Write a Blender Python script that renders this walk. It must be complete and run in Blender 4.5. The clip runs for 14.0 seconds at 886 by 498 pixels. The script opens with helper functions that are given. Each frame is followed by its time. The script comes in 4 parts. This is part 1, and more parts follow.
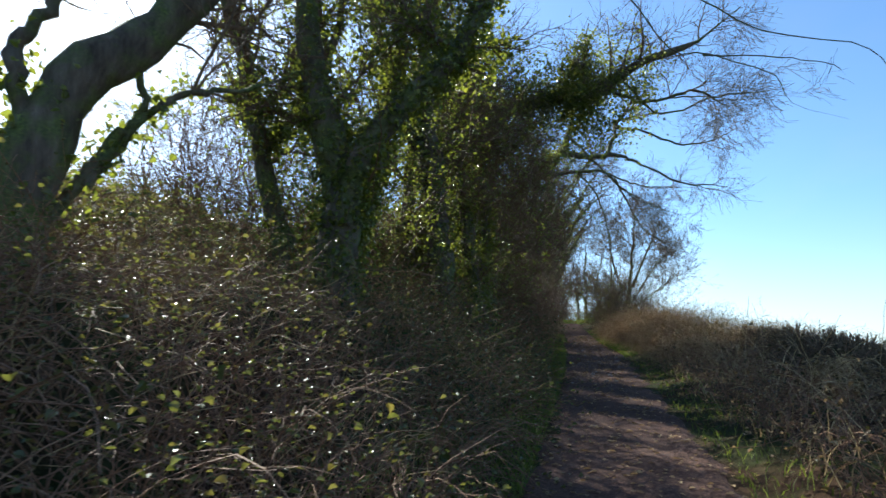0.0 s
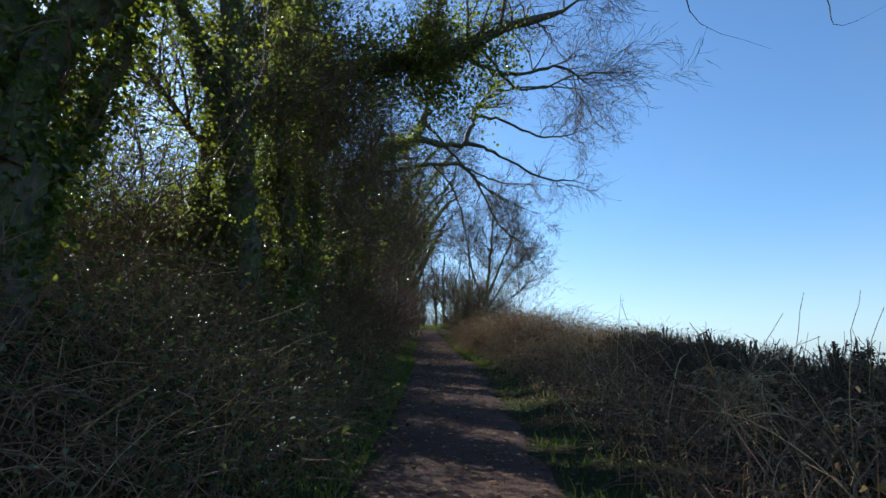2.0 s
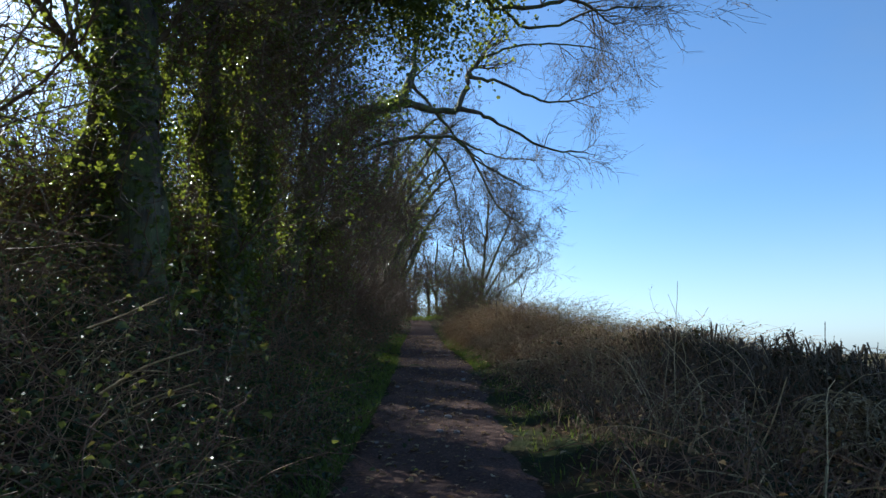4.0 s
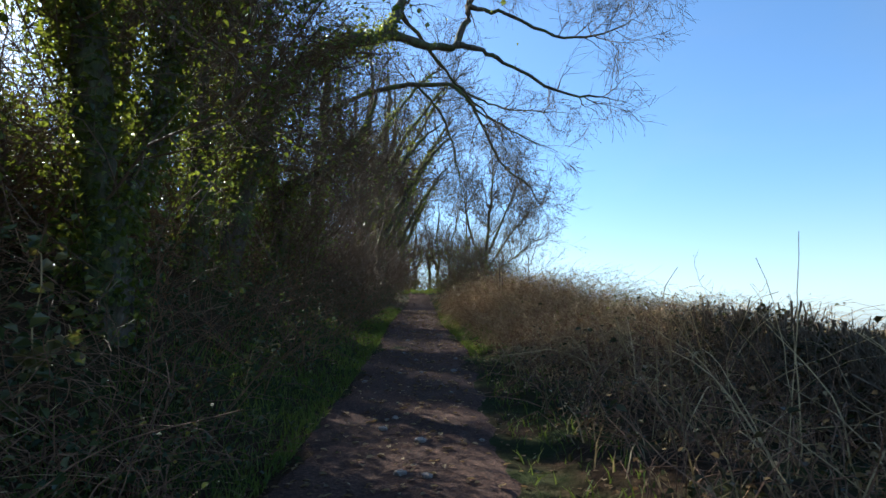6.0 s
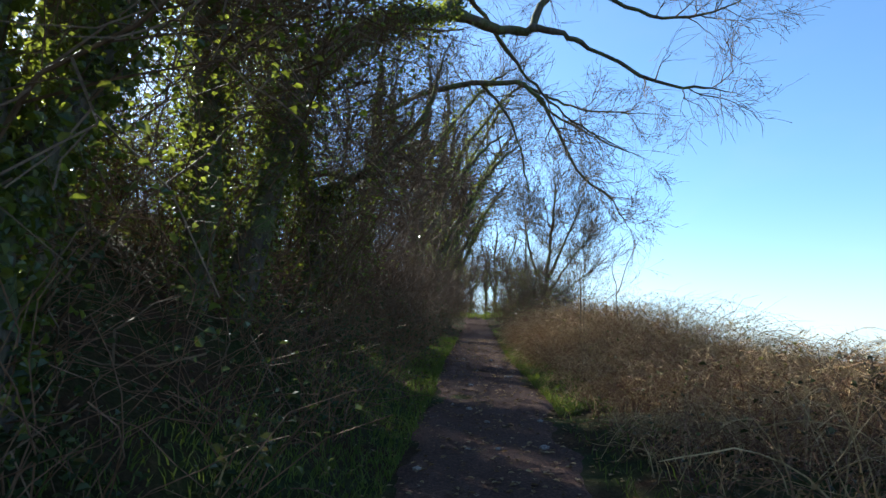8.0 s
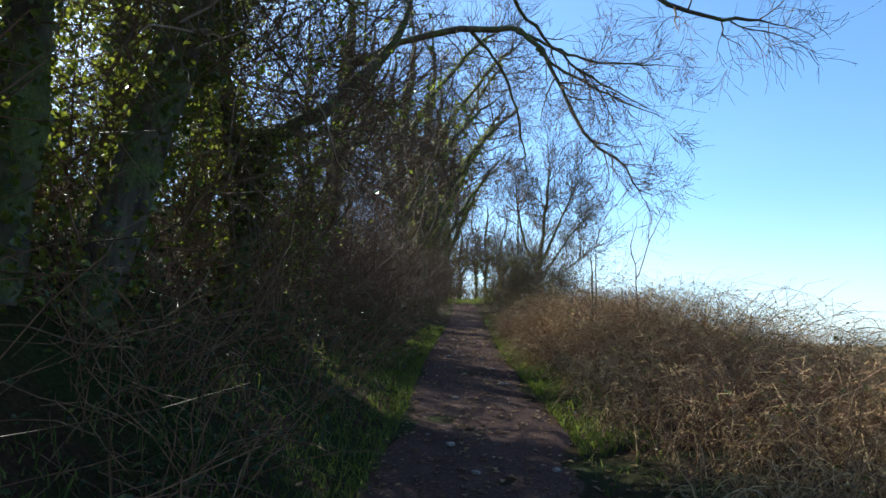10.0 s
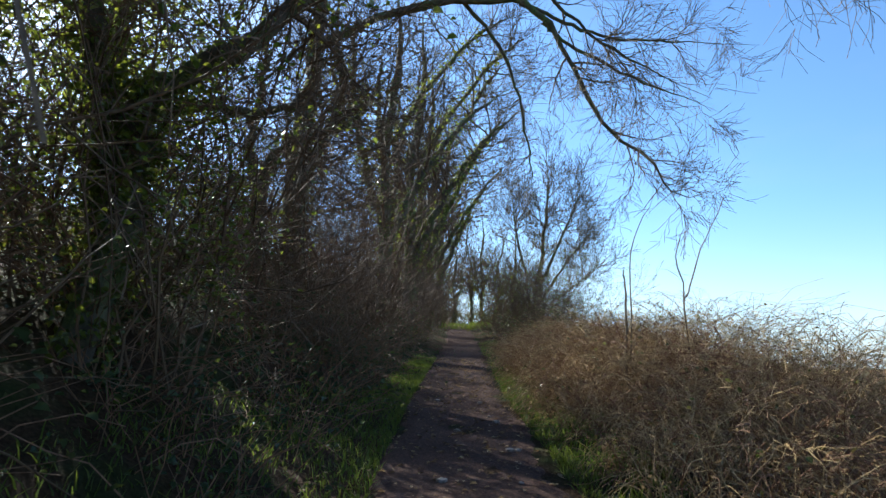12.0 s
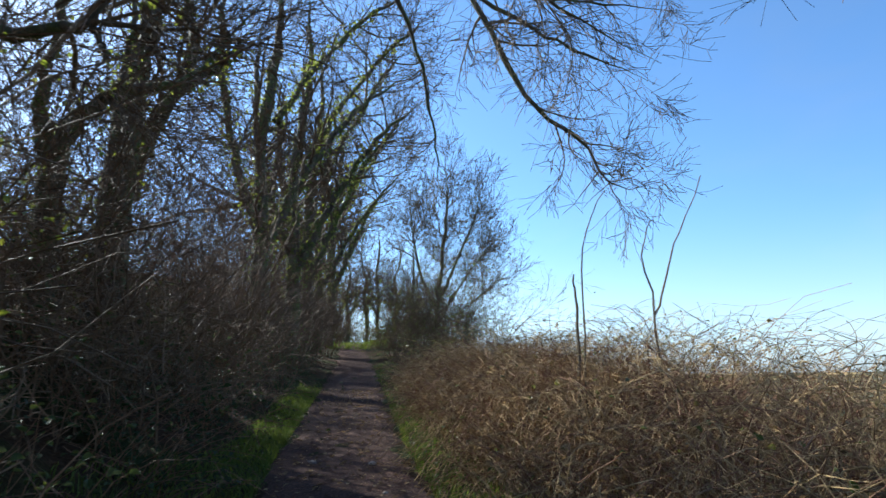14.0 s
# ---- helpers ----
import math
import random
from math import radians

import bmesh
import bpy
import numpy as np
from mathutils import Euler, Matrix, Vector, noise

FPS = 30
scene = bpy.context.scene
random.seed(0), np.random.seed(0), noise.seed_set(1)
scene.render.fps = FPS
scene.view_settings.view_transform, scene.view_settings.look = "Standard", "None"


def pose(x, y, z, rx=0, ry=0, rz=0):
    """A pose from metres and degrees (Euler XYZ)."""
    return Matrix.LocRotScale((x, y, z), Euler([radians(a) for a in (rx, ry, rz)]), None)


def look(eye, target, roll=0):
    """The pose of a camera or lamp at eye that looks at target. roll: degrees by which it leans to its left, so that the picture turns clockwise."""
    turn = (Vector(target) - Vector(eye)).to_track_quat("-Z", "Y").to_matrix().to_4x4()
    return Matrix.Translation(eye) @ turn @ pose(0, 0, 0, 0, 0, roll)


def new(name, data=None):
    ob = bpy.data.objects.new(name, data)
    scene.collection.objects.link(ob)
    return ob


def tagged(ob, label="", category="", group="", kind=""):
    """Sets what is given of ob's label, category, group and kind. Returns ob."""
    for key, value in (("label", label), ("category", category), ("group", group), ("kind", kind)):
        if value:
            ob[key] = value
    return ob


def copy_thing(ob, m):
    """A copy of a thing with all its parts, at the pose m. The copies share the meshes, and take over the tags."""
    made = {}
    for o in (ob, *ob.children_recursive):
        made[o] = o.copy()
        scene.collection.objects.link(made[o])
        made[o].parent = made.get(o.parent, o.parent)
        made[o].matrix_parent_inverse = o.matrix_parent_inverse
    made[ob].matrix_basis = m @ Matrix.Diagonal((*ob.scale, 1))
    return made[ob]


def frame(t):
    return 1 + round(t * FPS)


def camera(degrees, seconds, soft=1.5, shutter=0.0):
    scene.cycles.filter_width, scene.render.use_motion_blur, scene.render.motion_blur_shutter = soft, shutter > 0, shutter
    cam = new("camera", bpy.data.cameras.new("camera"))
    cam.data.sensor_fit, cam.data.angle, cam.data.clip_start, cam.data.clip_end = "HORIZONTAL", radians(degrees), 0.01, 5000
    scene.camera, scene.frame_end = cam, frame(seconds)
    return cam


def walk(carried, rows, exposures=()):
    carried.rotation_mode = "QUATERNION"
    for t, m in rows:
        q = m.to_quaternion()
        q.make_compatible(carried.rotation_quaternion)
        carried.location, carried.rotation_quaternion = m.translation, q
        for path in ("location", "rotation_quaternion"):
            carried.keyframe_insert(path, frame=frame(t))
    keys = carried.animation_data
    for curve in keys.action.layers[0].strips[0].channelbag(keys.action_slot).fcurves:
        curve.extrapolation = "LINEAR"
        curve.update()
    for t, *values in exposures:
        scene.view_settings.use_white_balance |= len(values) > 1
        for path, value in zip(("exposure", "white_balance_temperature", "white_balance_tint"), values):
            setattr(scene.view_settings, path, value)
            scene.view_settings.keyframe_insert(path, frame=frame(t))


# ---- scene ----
cam = camera(68.9, 14.0, soft=1.5, shutter=0.12)
METRES, EYE, TILT, TURN = 19.0, 1.5, 9.5, 13.0
ROWS = [
    (0.0, 0.0, 0.0, 0.0, 0.01, 0.48, 1.54),
    (0.5, 0.0121, 0.0372, -0.0036, -8.4, 0.55, 1.7),
    (1.0, 0.0194, 0.0721, -0.0075, -9.96, 0.87, 1.95),
    (1.5, 0.0355, 0.1074, -0.013, -15.75, 0.47, 0.82),
    (2.0, 0.0447, 0.1417, -0.0168, -12.08, 0.79, 0.53),
    (4.5, 0.0934, 0.3186, -0.0306, -13.06, -1.05, 0.7),
    (5.0, 0.1096, 0.3501, -0.0354, -17.53, -2.33, 0.39),
    (5.5, 0.1158, 0.385, -0.0375, -13.09, -2.56, 0.77),
    (6.0, 0.1257, 0.419, -0.0422, -12.13, -2.49, 0.27),
    (6.5, 0.1264, 0.4526, -0.0438, -2.06, -1.64, 0.96),
    (7.0, 0.1314, 0.4866, -0.0467, -6.22, -0.66, 0.26),
    (7.5, 0.1357, 0.5202, -0.0469, -4.48, -0.53, 0.12),
    (8.0, 0.1373, 0.5554, -0.048, -7.36, -0.61, -0.46),
    (8.5, 0.1443, 0.5921, -0.0504, -7.19, -1.55, -0.06),
    (9.0, 0.1513, 0.6261, -0.0527, -7.49, -2.14, -0.15),
    (11.5, 0.1844, 0.7888, -0.0696, -8.84, -0.63, -0.6),
    (12.0, 0.1907, 0.826, -0.0715, -8.67, 0.1, -0.31),
    (12.5, 0.195, 0.8591, -0.0719, -9.14, 0.46, -0.75),
    (13.0, 0.2021, 0.8977, -0.0742, -9.91, 0.87, 0.74),
    (13.5, 0.2056, 0.9306, -0.0758, -11.19, 1.08, -0.24),
    (14.0, 0.2217, 0.9613, -0.08, -17.83, 1.52, -0.09),
]
walk(cam, [(t, pose(0, 0, EYE, TILT) @ pose(0, 0, 0, 0, 0, TURN) @ pose(METRES * x, METRES * y, METRES * z, 90 + pitch, roll, yaw)) for t, x, y, z, yaw, pitch, roll in ROWS],
     [(0.0, 1.7, 6100, 2), (1.0, 1.45, 5900, 2), (2.0, 1.25, 5750, 2), (5.0, 1.46, 5700, 2), (6.5, 1.66, 6000, 2), (8.0, 1.8, 5950, 2), (12.0, 1.77, 5900, 2), (14.0, 1.66, 5700, 2)])

# ---- light ----
SUN_AZ, SUN_EL = 46.0, 32.0        # degrees left of the walking direction, above the horizon
world = bpy.data.worlds.new("sky")
scene.world = world
world.use_nodes = True
wn = world.node_tree
sky = wn.nodes.new("ShaderNodeTexSky")
sky.sky_type = 'NISHITA'
sky.sun_disc = False
sky.sun_elevation = radians(SUN_EL)
sky.sun_rotation = radians(360 - SUN_AZ)
sky.altitude = 200
sky.air_density, sky.dust_density, sky.ozone_density = 1.0, 0.75, 5.5
bg = wn.nodes["Background"]
bg.inputs["Strength"].default_value = 0.075
geo = wn.nodes.new("ShaderNodeTexCoord")
axes = wn.nodes.new("ShaderNodeSeparateXYZ")
wn.links.new(geo.outputs["Generated"], axes.inputs[0])
low = wn.nodes.new("ShaderNodeMapRange")            # thin high haze, thickest low down
low.interpolation_type = 'SMOOTHSTEP'
for k, v in enumerate((0.0, 0.24, 0.48, 0.0), 1):
    low.inputs[k].default_value = v
wn.links.new(axes.outputs[2], low.inputs[0])
stretch = wn.nodes.new("ShaderNodeMapping")
stretch.inputs["Scale"].default_value = (3.0, 1.2, 6.0)
stretch.inputs["Rotation"].default_value = (0.5, 0.3, 0.2)
wn.links.new(geo.outputs["Generated"], stretch.inputs[0])
wisp = wn.nodes.new("ShaderNodeTexNoise")
wisp.inputs["Scale"].default_value, wisp.inputs["Detail"].default_value = 1.6, 6.0
wn.links.new(stretch.outputs[0], wisp.inputs["Vector"])
cirrus = wn.nodes.new("ShaderNodeMapRange")
for k, v in enumerate((0.5, 0.8, 0.0, 0.16), 1):
    cirrus.inputs[k].default_value = v
wn.links.new(wisp.outputs["Fac"], cirrus.inputs[0])
veil = wn.nodes.new("ShaderNodeMath")
veil.operation, veil.use_clamp = 'ADD', True
wn.links.new(low.outputs[0], veil.inputs[0])
wn.links.new(cirrus.outputs[0], veil.inputs[1])
grey = wn.nodes.new("ShaderNodeRGBToBW")
wn.links.new(sky.outputs[0], grey.inputs[0])
white = wn.nodes.new("ShaderNodeVectorMath")
white.operation = 'SCALE'
white.inputs[0].default_value = (1.02, 1.15, 1.3)
wn.links.new(grey.outputs[0], white.inputs["Scale"])
hazed = wn.nodes.new("ShaderNodeMix")
hazed.data_type = 'RGBA'
wn.links.new(veil.outputs[0], hazed.inputs[0])
wn.links.new(sky.outputs[0], hazed.inputs[6])
wn.links.new(white.outputs[0], hazed.inputs[7])
wn.links.new(hazed.outputs[2], bg.inputs[0])

sun_dir = Vector((-math.sin(radians(SUN_AZ)) * math.cos(radians(SUN_EL)), math.cos(radians(SUN_AZ)) * math.cos(radians(SUN_EL)), math.sin(radians(SUN_EL))))
sun = new("sun", bpy.data.lights.new("sun", 'SUN'))
sun.data.energy, sun.data.angle, sun.data.color = 5.0, radians(0.55), (1.0, 0.93, 0.82)
sun.matrix_world = look(sun_dir * 60, (0, 0, 0))

# ---- materials ----


def mat(name):
    m = bpy.data.materials.new(name)
    m.use_nodes = True
    nt = m.node_tree
    return m, nt, nt.nodes["Principled BSDF"]


def node(nt, kind, **kw):
    n = nt.nodes.new(kind)
    for k, v in kw.items():
        n.inputs[k.replace("_", " ")].default_value = v
    return n


def ramp(nt, src, stops):
    r = nt.nodes.new("ShaderNodeValToRGB")
    while len(r.color_ramp.elements) < len(stops):
        r.color_ramp.elements.new(0.5)
    for e, (p, c) in zip(r.color_ramp.elements, stops):
        e.position, e.color = p, (*c, 1)
    nt.links.new(src, r.inputs[0])
    return r.outputs[0]


def mixed(nt, fac, a, b, blend='MIX'):
    n = nt.nodes.new("ShaderNodeMix")
    n.data_type, n.blend_type = 'RGBA', blend
    for sock, v in ((n.inputs[0], fac), (n.inputs[6], a), (n.inputs[7], b)):
        if isinstance(v, (int, float)):
            sock.default_value = v
        elif isinstance(v, tuple):
            sock.default_value = (*v, 1)
        else:
            nt.links.new(v, sock)
    return n.outputs[2]


def noise_out(nt, scale, detail=4.0, rough=0.6, coords=None):
    n = node(nt, "ShaderNodeTexNoise", Scale=scale, Detail=detail, Roughness=rough)
    nt.links.new(coords or nt.nodes.new("ShaderNodeNewGeometry").outputs["Position"], n.inputs["Vector"])
    return n.outputs["Fac"]


def bump(nt, p, src, strength, dist):
    b = node(nt, "ShaderNodeBump", Strength=strength, Distance=dist)
    nt.links.new(src, b.inputs["Height"])
    nt.links.new(b.outputs[0], p.inputs["Normal"])


def leaf_material(name, stops, rough=0.4, through_light=0.45, tint=(0.5, 0.6, 0.05)):
    """Thin leaf: colour varies leaf by leaf, some light comes through it."""
    m, nt, p = mat(name)
    geo = nt.nodes.new("ShaderNodeNewGeometry")
    col = ramp(nt, geo.outputs["Random Per Island"], stops)
    col = mixed(nt, 0.35, col, ramp(nt, noise_out(nt, 60, 3), [(0.3, (0.25, 0.22, 0.15)), (0.7, (0.9, 0.9, 0.8))]), 'MULTIPLY')
    nt.links.new(col, p.inputs["Base Color"])
    p.inputs["Roughness"].default_value = rough
    p.inputs["Specular IOR Level"].default_value = 0.5 if rough < 0.4 else 0.2
    tr = nt.nodes.new("ShaderNodeBsdfTranslucent")
    nt.links.new(mixed(nt, 0.5, col, tint), tr.inputs[0])
    mx = nt.nodes.new("ShaderNodeMixShader")
    mx.inputs[0].default_value = through_light
    nt.links.new(p.outputs[0], mx.inputs[1])
    nt.links.new(tr.outputs[0], mx.inputs[2])
    nt.links.new(mx.outputs[0], nt.nodes["Material Output"].inputs[0])
    return m


def wood_material(name, stops, moss=0.0, scale=9.0, rough=0.85, depth=0.02):
    m, nt, p = mat(name)
    geo = nt.nodes.new("ShaderNodeNewGeometry")
    mapping = node(nt, "ShaderNodeMapping", Scale=(1, 1, 0.25))
    nt.links.new(geo.outputs["Position"], mapping.inputs[0])
    grain = noise_out(nt, scale, 6, 0.65, mapping.outputs[0])
    col = ramp(nt, grain, stops)
    col = mixed(nt, 0.4, col, ramp(nt, geo.outputs["Random Per Island"], [(0.0, (0.55, 0.5, 0.45)), (1.0, (1.0, 0.97, 0.9))]), 'MULTIPLY')
    if moss:
        sel = ramp(nt, noise_out(nt, 3.0, 5), [(0.55 - moss * 0.15, (0, 0, 0)), (0.66, (1, 1, 1))])
        col = mixed(nt, sel, col, ramp(nt, noise_out(nt, 40, 3), [(0.3, (0.04, 0.06, 0.015)), (0.75, (0.14, 0.17, 0.04))]))
    nt.links.new(col, p.inputs["Base Color"])
    p.inputs["Roughness"].default_value = rough
    p.inputs["Specular IOR Level"].default_value = 0.25
    bump(nt, p, grain, 1.0, depth)
    return m


BARK = wood_material("bark", [(0.3, (0.035, 0.027, 0.02)), (0.5, (0.1, 0.08, 0.06)), (0.75, (0.2, 0.17, 0.13))], moss=0.9, depth=0.05)
TWIG = wood_material("twig_bark", [(0.3, (0.07, 0.048, 0.031)), (0.7, (0.19, 0.135, 0.085))], scale=20, depth=0.004)
HAZEL = wood_material("shrub_bark", [(0.3, (0.08, 0.049, 0.03)), (0.7, (0.22, 0.138, 0.078))], scale=20, rough=0.75, depth=0.004)
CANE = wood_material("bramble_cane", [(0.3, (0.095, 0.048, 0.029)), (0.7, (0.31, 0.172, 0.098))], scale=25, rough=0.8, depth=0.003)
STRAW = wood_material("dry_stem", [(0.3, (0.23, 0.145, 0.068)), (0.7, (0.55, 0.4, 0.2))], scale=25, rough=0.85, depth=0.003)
IVY = leaf_material("ivy_leaf", [(0.0, (0.025, 0.042, 0.014)), (0.45, (0.05, 0.078, 0.02)), (0.8, (0.1, 0.125, 0.026)), (1.0, (0.22, 0.2, 0.045))], 0.28, 0.46, (0.42, 0.46, 0.04))
BRAMBLE = leaf_material("bramble_leaf", [(0.0, (0.03, 0.044, 0.017)), (0.4, (0.06, 0.075, 0.024)), (0.7, (0.13, 0.11, 0.038)), (1.0, (0.16, 0.08, 0.035))], 0.36, 0.36, (0.3, 0.3, 0.05))
DEAD = leaf_material("dead_leaf", [(0.0, (0.085, 0.05, 0.024)), (0.5, (0.23, 0.145, 0.072)), (1.0, (0.46, 0.33, 0.18))], 0.6, 0.3, (0.42, 0.26, 0.1))
HEDGELEAF = leaf_material("hedge_leaf", [(0.0, (0.02, 0.026, 0.012)), (0.6, (0.045, 0.045, 0.02)), (1.0, (0.09, 0.055, 0.026))], 0.45, 0.2, (0.2, 0.17, 0.04))
LOWLEAF = leaf_material("undergrowth_leaf", [(0.0, (0.02, 0.032, 0.016)), (0.6, (0.04, 0.058, 0.026)), (1.0, (0.085, 0.09, 0.035))], 0.5, 0.22, (0.22, 0.26, 0.05))
GRASS = leaf_material("grass_blade", [(0.0, (0.03, 0.05, 0.013)), (0.6, (0.07, 0.11, 0.024)), (1.0, (0.17, 0.18, 0.05))], 0.6, 0.38, (0.36, 0.43, 0.05))
DRYGRASS = leaf_material("dry_grass_blade", [(0.0, (0.14, 0.1, 0.05)), (0.6, (0.3, 0.22, 0.12)), (1.0, (0.45, 0.36, 0.2))], 0.5, 0.35, (0.5, 0.35, 0.15))

EARTH, nt, p = mat("trodden_earth")
fine, wide = noise_out(nt, 38, 8, 0.7), noise_out(nt, 1.6, 4)
col = ramp(nt, fine, [(0.28, (0.026, 0.015, 0.011)), (0.5, (0.092, 0.052, 0.04)), (0.72, (0.25, 0.138, 0.092))])
col = mixed(nt, 0.6, col, ramp(nt, wide, [(0.35, (0.55, 0.5, 0.5)), (0.65, (1.0, 0.95, 0.9))]), 'MULTIPLY')
nt.links.new(col, p.inputs["Base Color"])
p.inputs["Roughness"].default_value = 0.95
p.inputs["Specular IOR Level"].default_value = 0.15
bump(nt, p, fine, 0.9, 0.03)

GROUND, nt, p = mat("rough_ground")
fine, wide = noise_out(nt, 30, 8, 0.7), noise_out(nt, 1.1, 5)
soil = ramp(nt, fine, [(0.3, (0.022, 0.013, 0.008)), (0.7, (0.1, 0.058, 0.032))])
turf = ramp(nt, fine, [(0.3, (0.02, 0.028, 0.009)), (0.7, (0.055, 0.062, 0.02))])
col = mixed(nt, ramp(nt, wide, [(0.42, (0, 0, 0)), (0.6, (1, 1, 1))]), soil, turf)
nt.links.new(col, p.inputs["Base Color"])
p.inputs["Roughness"].default_value = 1.0
p.inputs["Specular IOR Level"].default_value = 0.08
bump(nt, p, fine, 1.0, 0.05)

# ---- mesh tools ----


def mesh_object(name, verts, quads, material, parent=None, smooth=False):
    verts = np.asarray(verts, np.float32).reshape(-1, 3)
    quads = np.asarray(quads, np.int32).reshape(-1, 4)
    me = bpy.data.meshes.new(name)
    me.vertices.add(len(verts))
    me.vertices.foreach_set("co", verts.ravel())
    me.loops.add(quads.size)
    me.loops.foreach_set("vertex_index", quads.ravel())
    me.polygons.add(len(quads))
    me.polygons.foreach_set("loop_start", np.arange(0, quads.size, 4, dtype=np.int32))
    me.update(calc_edges=True)
    me.polygons.foreach_set("use_smooth", np.full(len(quads), smooth))
    me.materials.append(material)
    ob = new(name, me)
    ob.parent = parent
    if name in ("crown", "ivy", "spray", "foliage", "cane_tangle"):
        ob["kind"] = "stuff"
    return ob


def unit(v):
    return v / np.maximum(np.linalg.norm(v, axis=-1, keepdims=True), 1e-9)


def tubes(P, R, sides):
    """Round tapered tubes along polylines P (m, n, 3) with radii R (m, n)."""
    m, n, _ = P.shape
    tan = unit(np.gradient(P, axis=1))
    ref = np.where(np.abs(tan[:, :1, 2:3]) > 0.8, np.array([1.0, 0.1, 0]), np.array([0.05, 0.1, 1.0]))
    a = unit(np.cross(tan, np.broadcast_to(ref, tan.shape)))
    b = np.cross(tan, a)
    ang = np.arange(sides) * 2 * math.pi / sides
    ring = a[:, :, None] * np.cos(ang)[None, None, :, None] + b[:, :, None] * np.sin(ang)[None, None, :, None]
    V = P[:, :, None] + ring * R[:, :, None, None]
    i = np.arange(m * n * sides).reshape(m, n, sides)
    j = np.roll(i, -1, axis=2)
    Q = np.stack([i[:, :-1], j[:, :-1], j[:, 1:], i[:, 1:]], -1)
    return V.reshape(-1, 3), Q.reshape(-1, 4)


def joined(*pieces):
    V, Q, k = [], [], 0
    for v, q in pieces:
        V.append(v), Q.append(q + k)
        k += len(v)
    return np.concatenate(V), np.concatenate(Q)


def leaves(C, out, size, rng, width=0.75, fold=0.25):
    """Folded pointed leaves at C that face along out."""
    n = len(C)
    up = unit(out + rng.normal(0, 0.45, (n, 3)))
    axis = unit(np.cross(up, rng.normal(0, 1, (n, 3))))
    side = np.cross(axis, up)
    s = np.broadcast_to(np.asarray(size, float), (n,))[:, None]
    lift = up * s * fold
    w = s * width * 0.5
    base, tip = C - axis * s * 0.5, C + axis * s * 0.5 - lift * 0.4
    l1, l2 = C - axis * s * 0.2 + side * w + lift, C + axis * s * 0.2 + side * w * 0.75 + lift
    r1, r2 = C - axis * s * 0.2 - side * w + lift, C + axis * s * 0.2 - side * w * 0.75 + lift
    V = np.stack([base, l1, l2, tip, r2, r1], 1).reshape(-1, 3)
    k = np.arange(n)[:, None] * 6
    return V, np.concatenate([k + np.array([0, 3, 2, 1]), k + np.array([0, 5, 4, 3])])


def spline(points, n):
    """A smooth line of n points through the given ones."""
    p = np.asarray(points, float)
    q = np.vstack([2 * p[0] - p[1], p, 2 * p[-1] - p[-2]])
    t = np.linspace(0, len(p) - 1 - 1e-6, n)
    i = t.astype(int)
    f = (t - i)[:, None]
    a, b, c, d = q[i], q[i + 1], q[i + 2], q[i + 3]
    return 0.5 * (2 * b + (c - a) * f + (2 * a - 5 * b + 4 * c - d) * f ** 2 + (3 * b - a - 3 * c + d) * f ** 3)


def crawl(start, head, length, n, rng, wander, pull, bend=0.0):
    """Polylines (m, n, 3) that leave start along head, wander, and bend to pull."""
    m = len(start)
    P = np.empty((m, n, 3))
    P[:, 0], d = start, unit(head)
    step = (np.asarray(length) / (n - 1)).reshape(-1, 1)
    for i in range(1, n):
        d = unit(d + rng.normal(0, wander, (m, 3)) + np.asarray(pull) * bend)
        P[:, i] = P[:, i - 1] + d * step
    return P


def sprout(P, R, count, length, rng, n, angle=0.8, wander=0.2, pull=(0, 0, 1), bend=0.1, first=0.2, thick=0.55, end=0.25):
    """Side branches from the lines P."""
    m, k, _ = P.shape
    size = np.linalg.norm(np.diff(P, axis=1), axis=2).sum(1)
    who = rng.choice(m, count, p=size / size.sum())
    u = first + (0.97 - first) * rng.random(count)
    at = u * (k - 1)
    i = np.minimum(at.astype(int), k - 2)
    f = (at - i)[:, None]
    start = P[who, i] * (1 - f) + P[who, i + 1] * f
    tan = unit(P[who, i + 1] - P[who, i])
    perp = unit(np.cross(tan, rng.normal(0, 1, (count, 3))))
    a = angle * (0.6 + 0.8 * rng.random(count))[:, None]
    head = tan * np.cos(a) + perp * np.sin(a)
    ln = length * (0.5 + rng.random(count)) * (1.25 - 0.7 * u)
    S = crawl(start, head, ln, n, rng, wander, pull, bend)
    r0 = np.minimum(R[who, i] * thick, ln * 0.022)
    return S, r0[:, None] * np.linspace(1, end, n)[None]


# ---- lie of the land ----


def path_mid(y):
    return np.interp(y, [-12, 8, 14, 20, 26, 38, 46, 60], [0.3, 0.22, 0.15, -0.05, -0.5, -1.05, -1.4, -2.4])


def path_half(y):
    return np.interp(y, [-12, 8, 20, 30, 46], [0.9, 0.88, 0.9, 0.8, 0.75])


def smooth(a, b, v):
    t = np.clip((v - a) / (b - a), 0, 1)
    return t * t * (3 - 2 * t)


def waves(x, y):
    return (np.sin(x * 1.3 + 0.7 * np.sin(y * 0.9)) * np.cos(y * 1.1 + 0.5 * np.sin(x * 1.7))
            + 0.5 * np.sin(x * 2.9 + 1.3) * np.cos(y * 3.1 + np.sin(x * 2.3)) + 0.3 * np.sin(x * 6.1 + y * 4.3) * np.cos(y * 6.7 - x * 3.3))


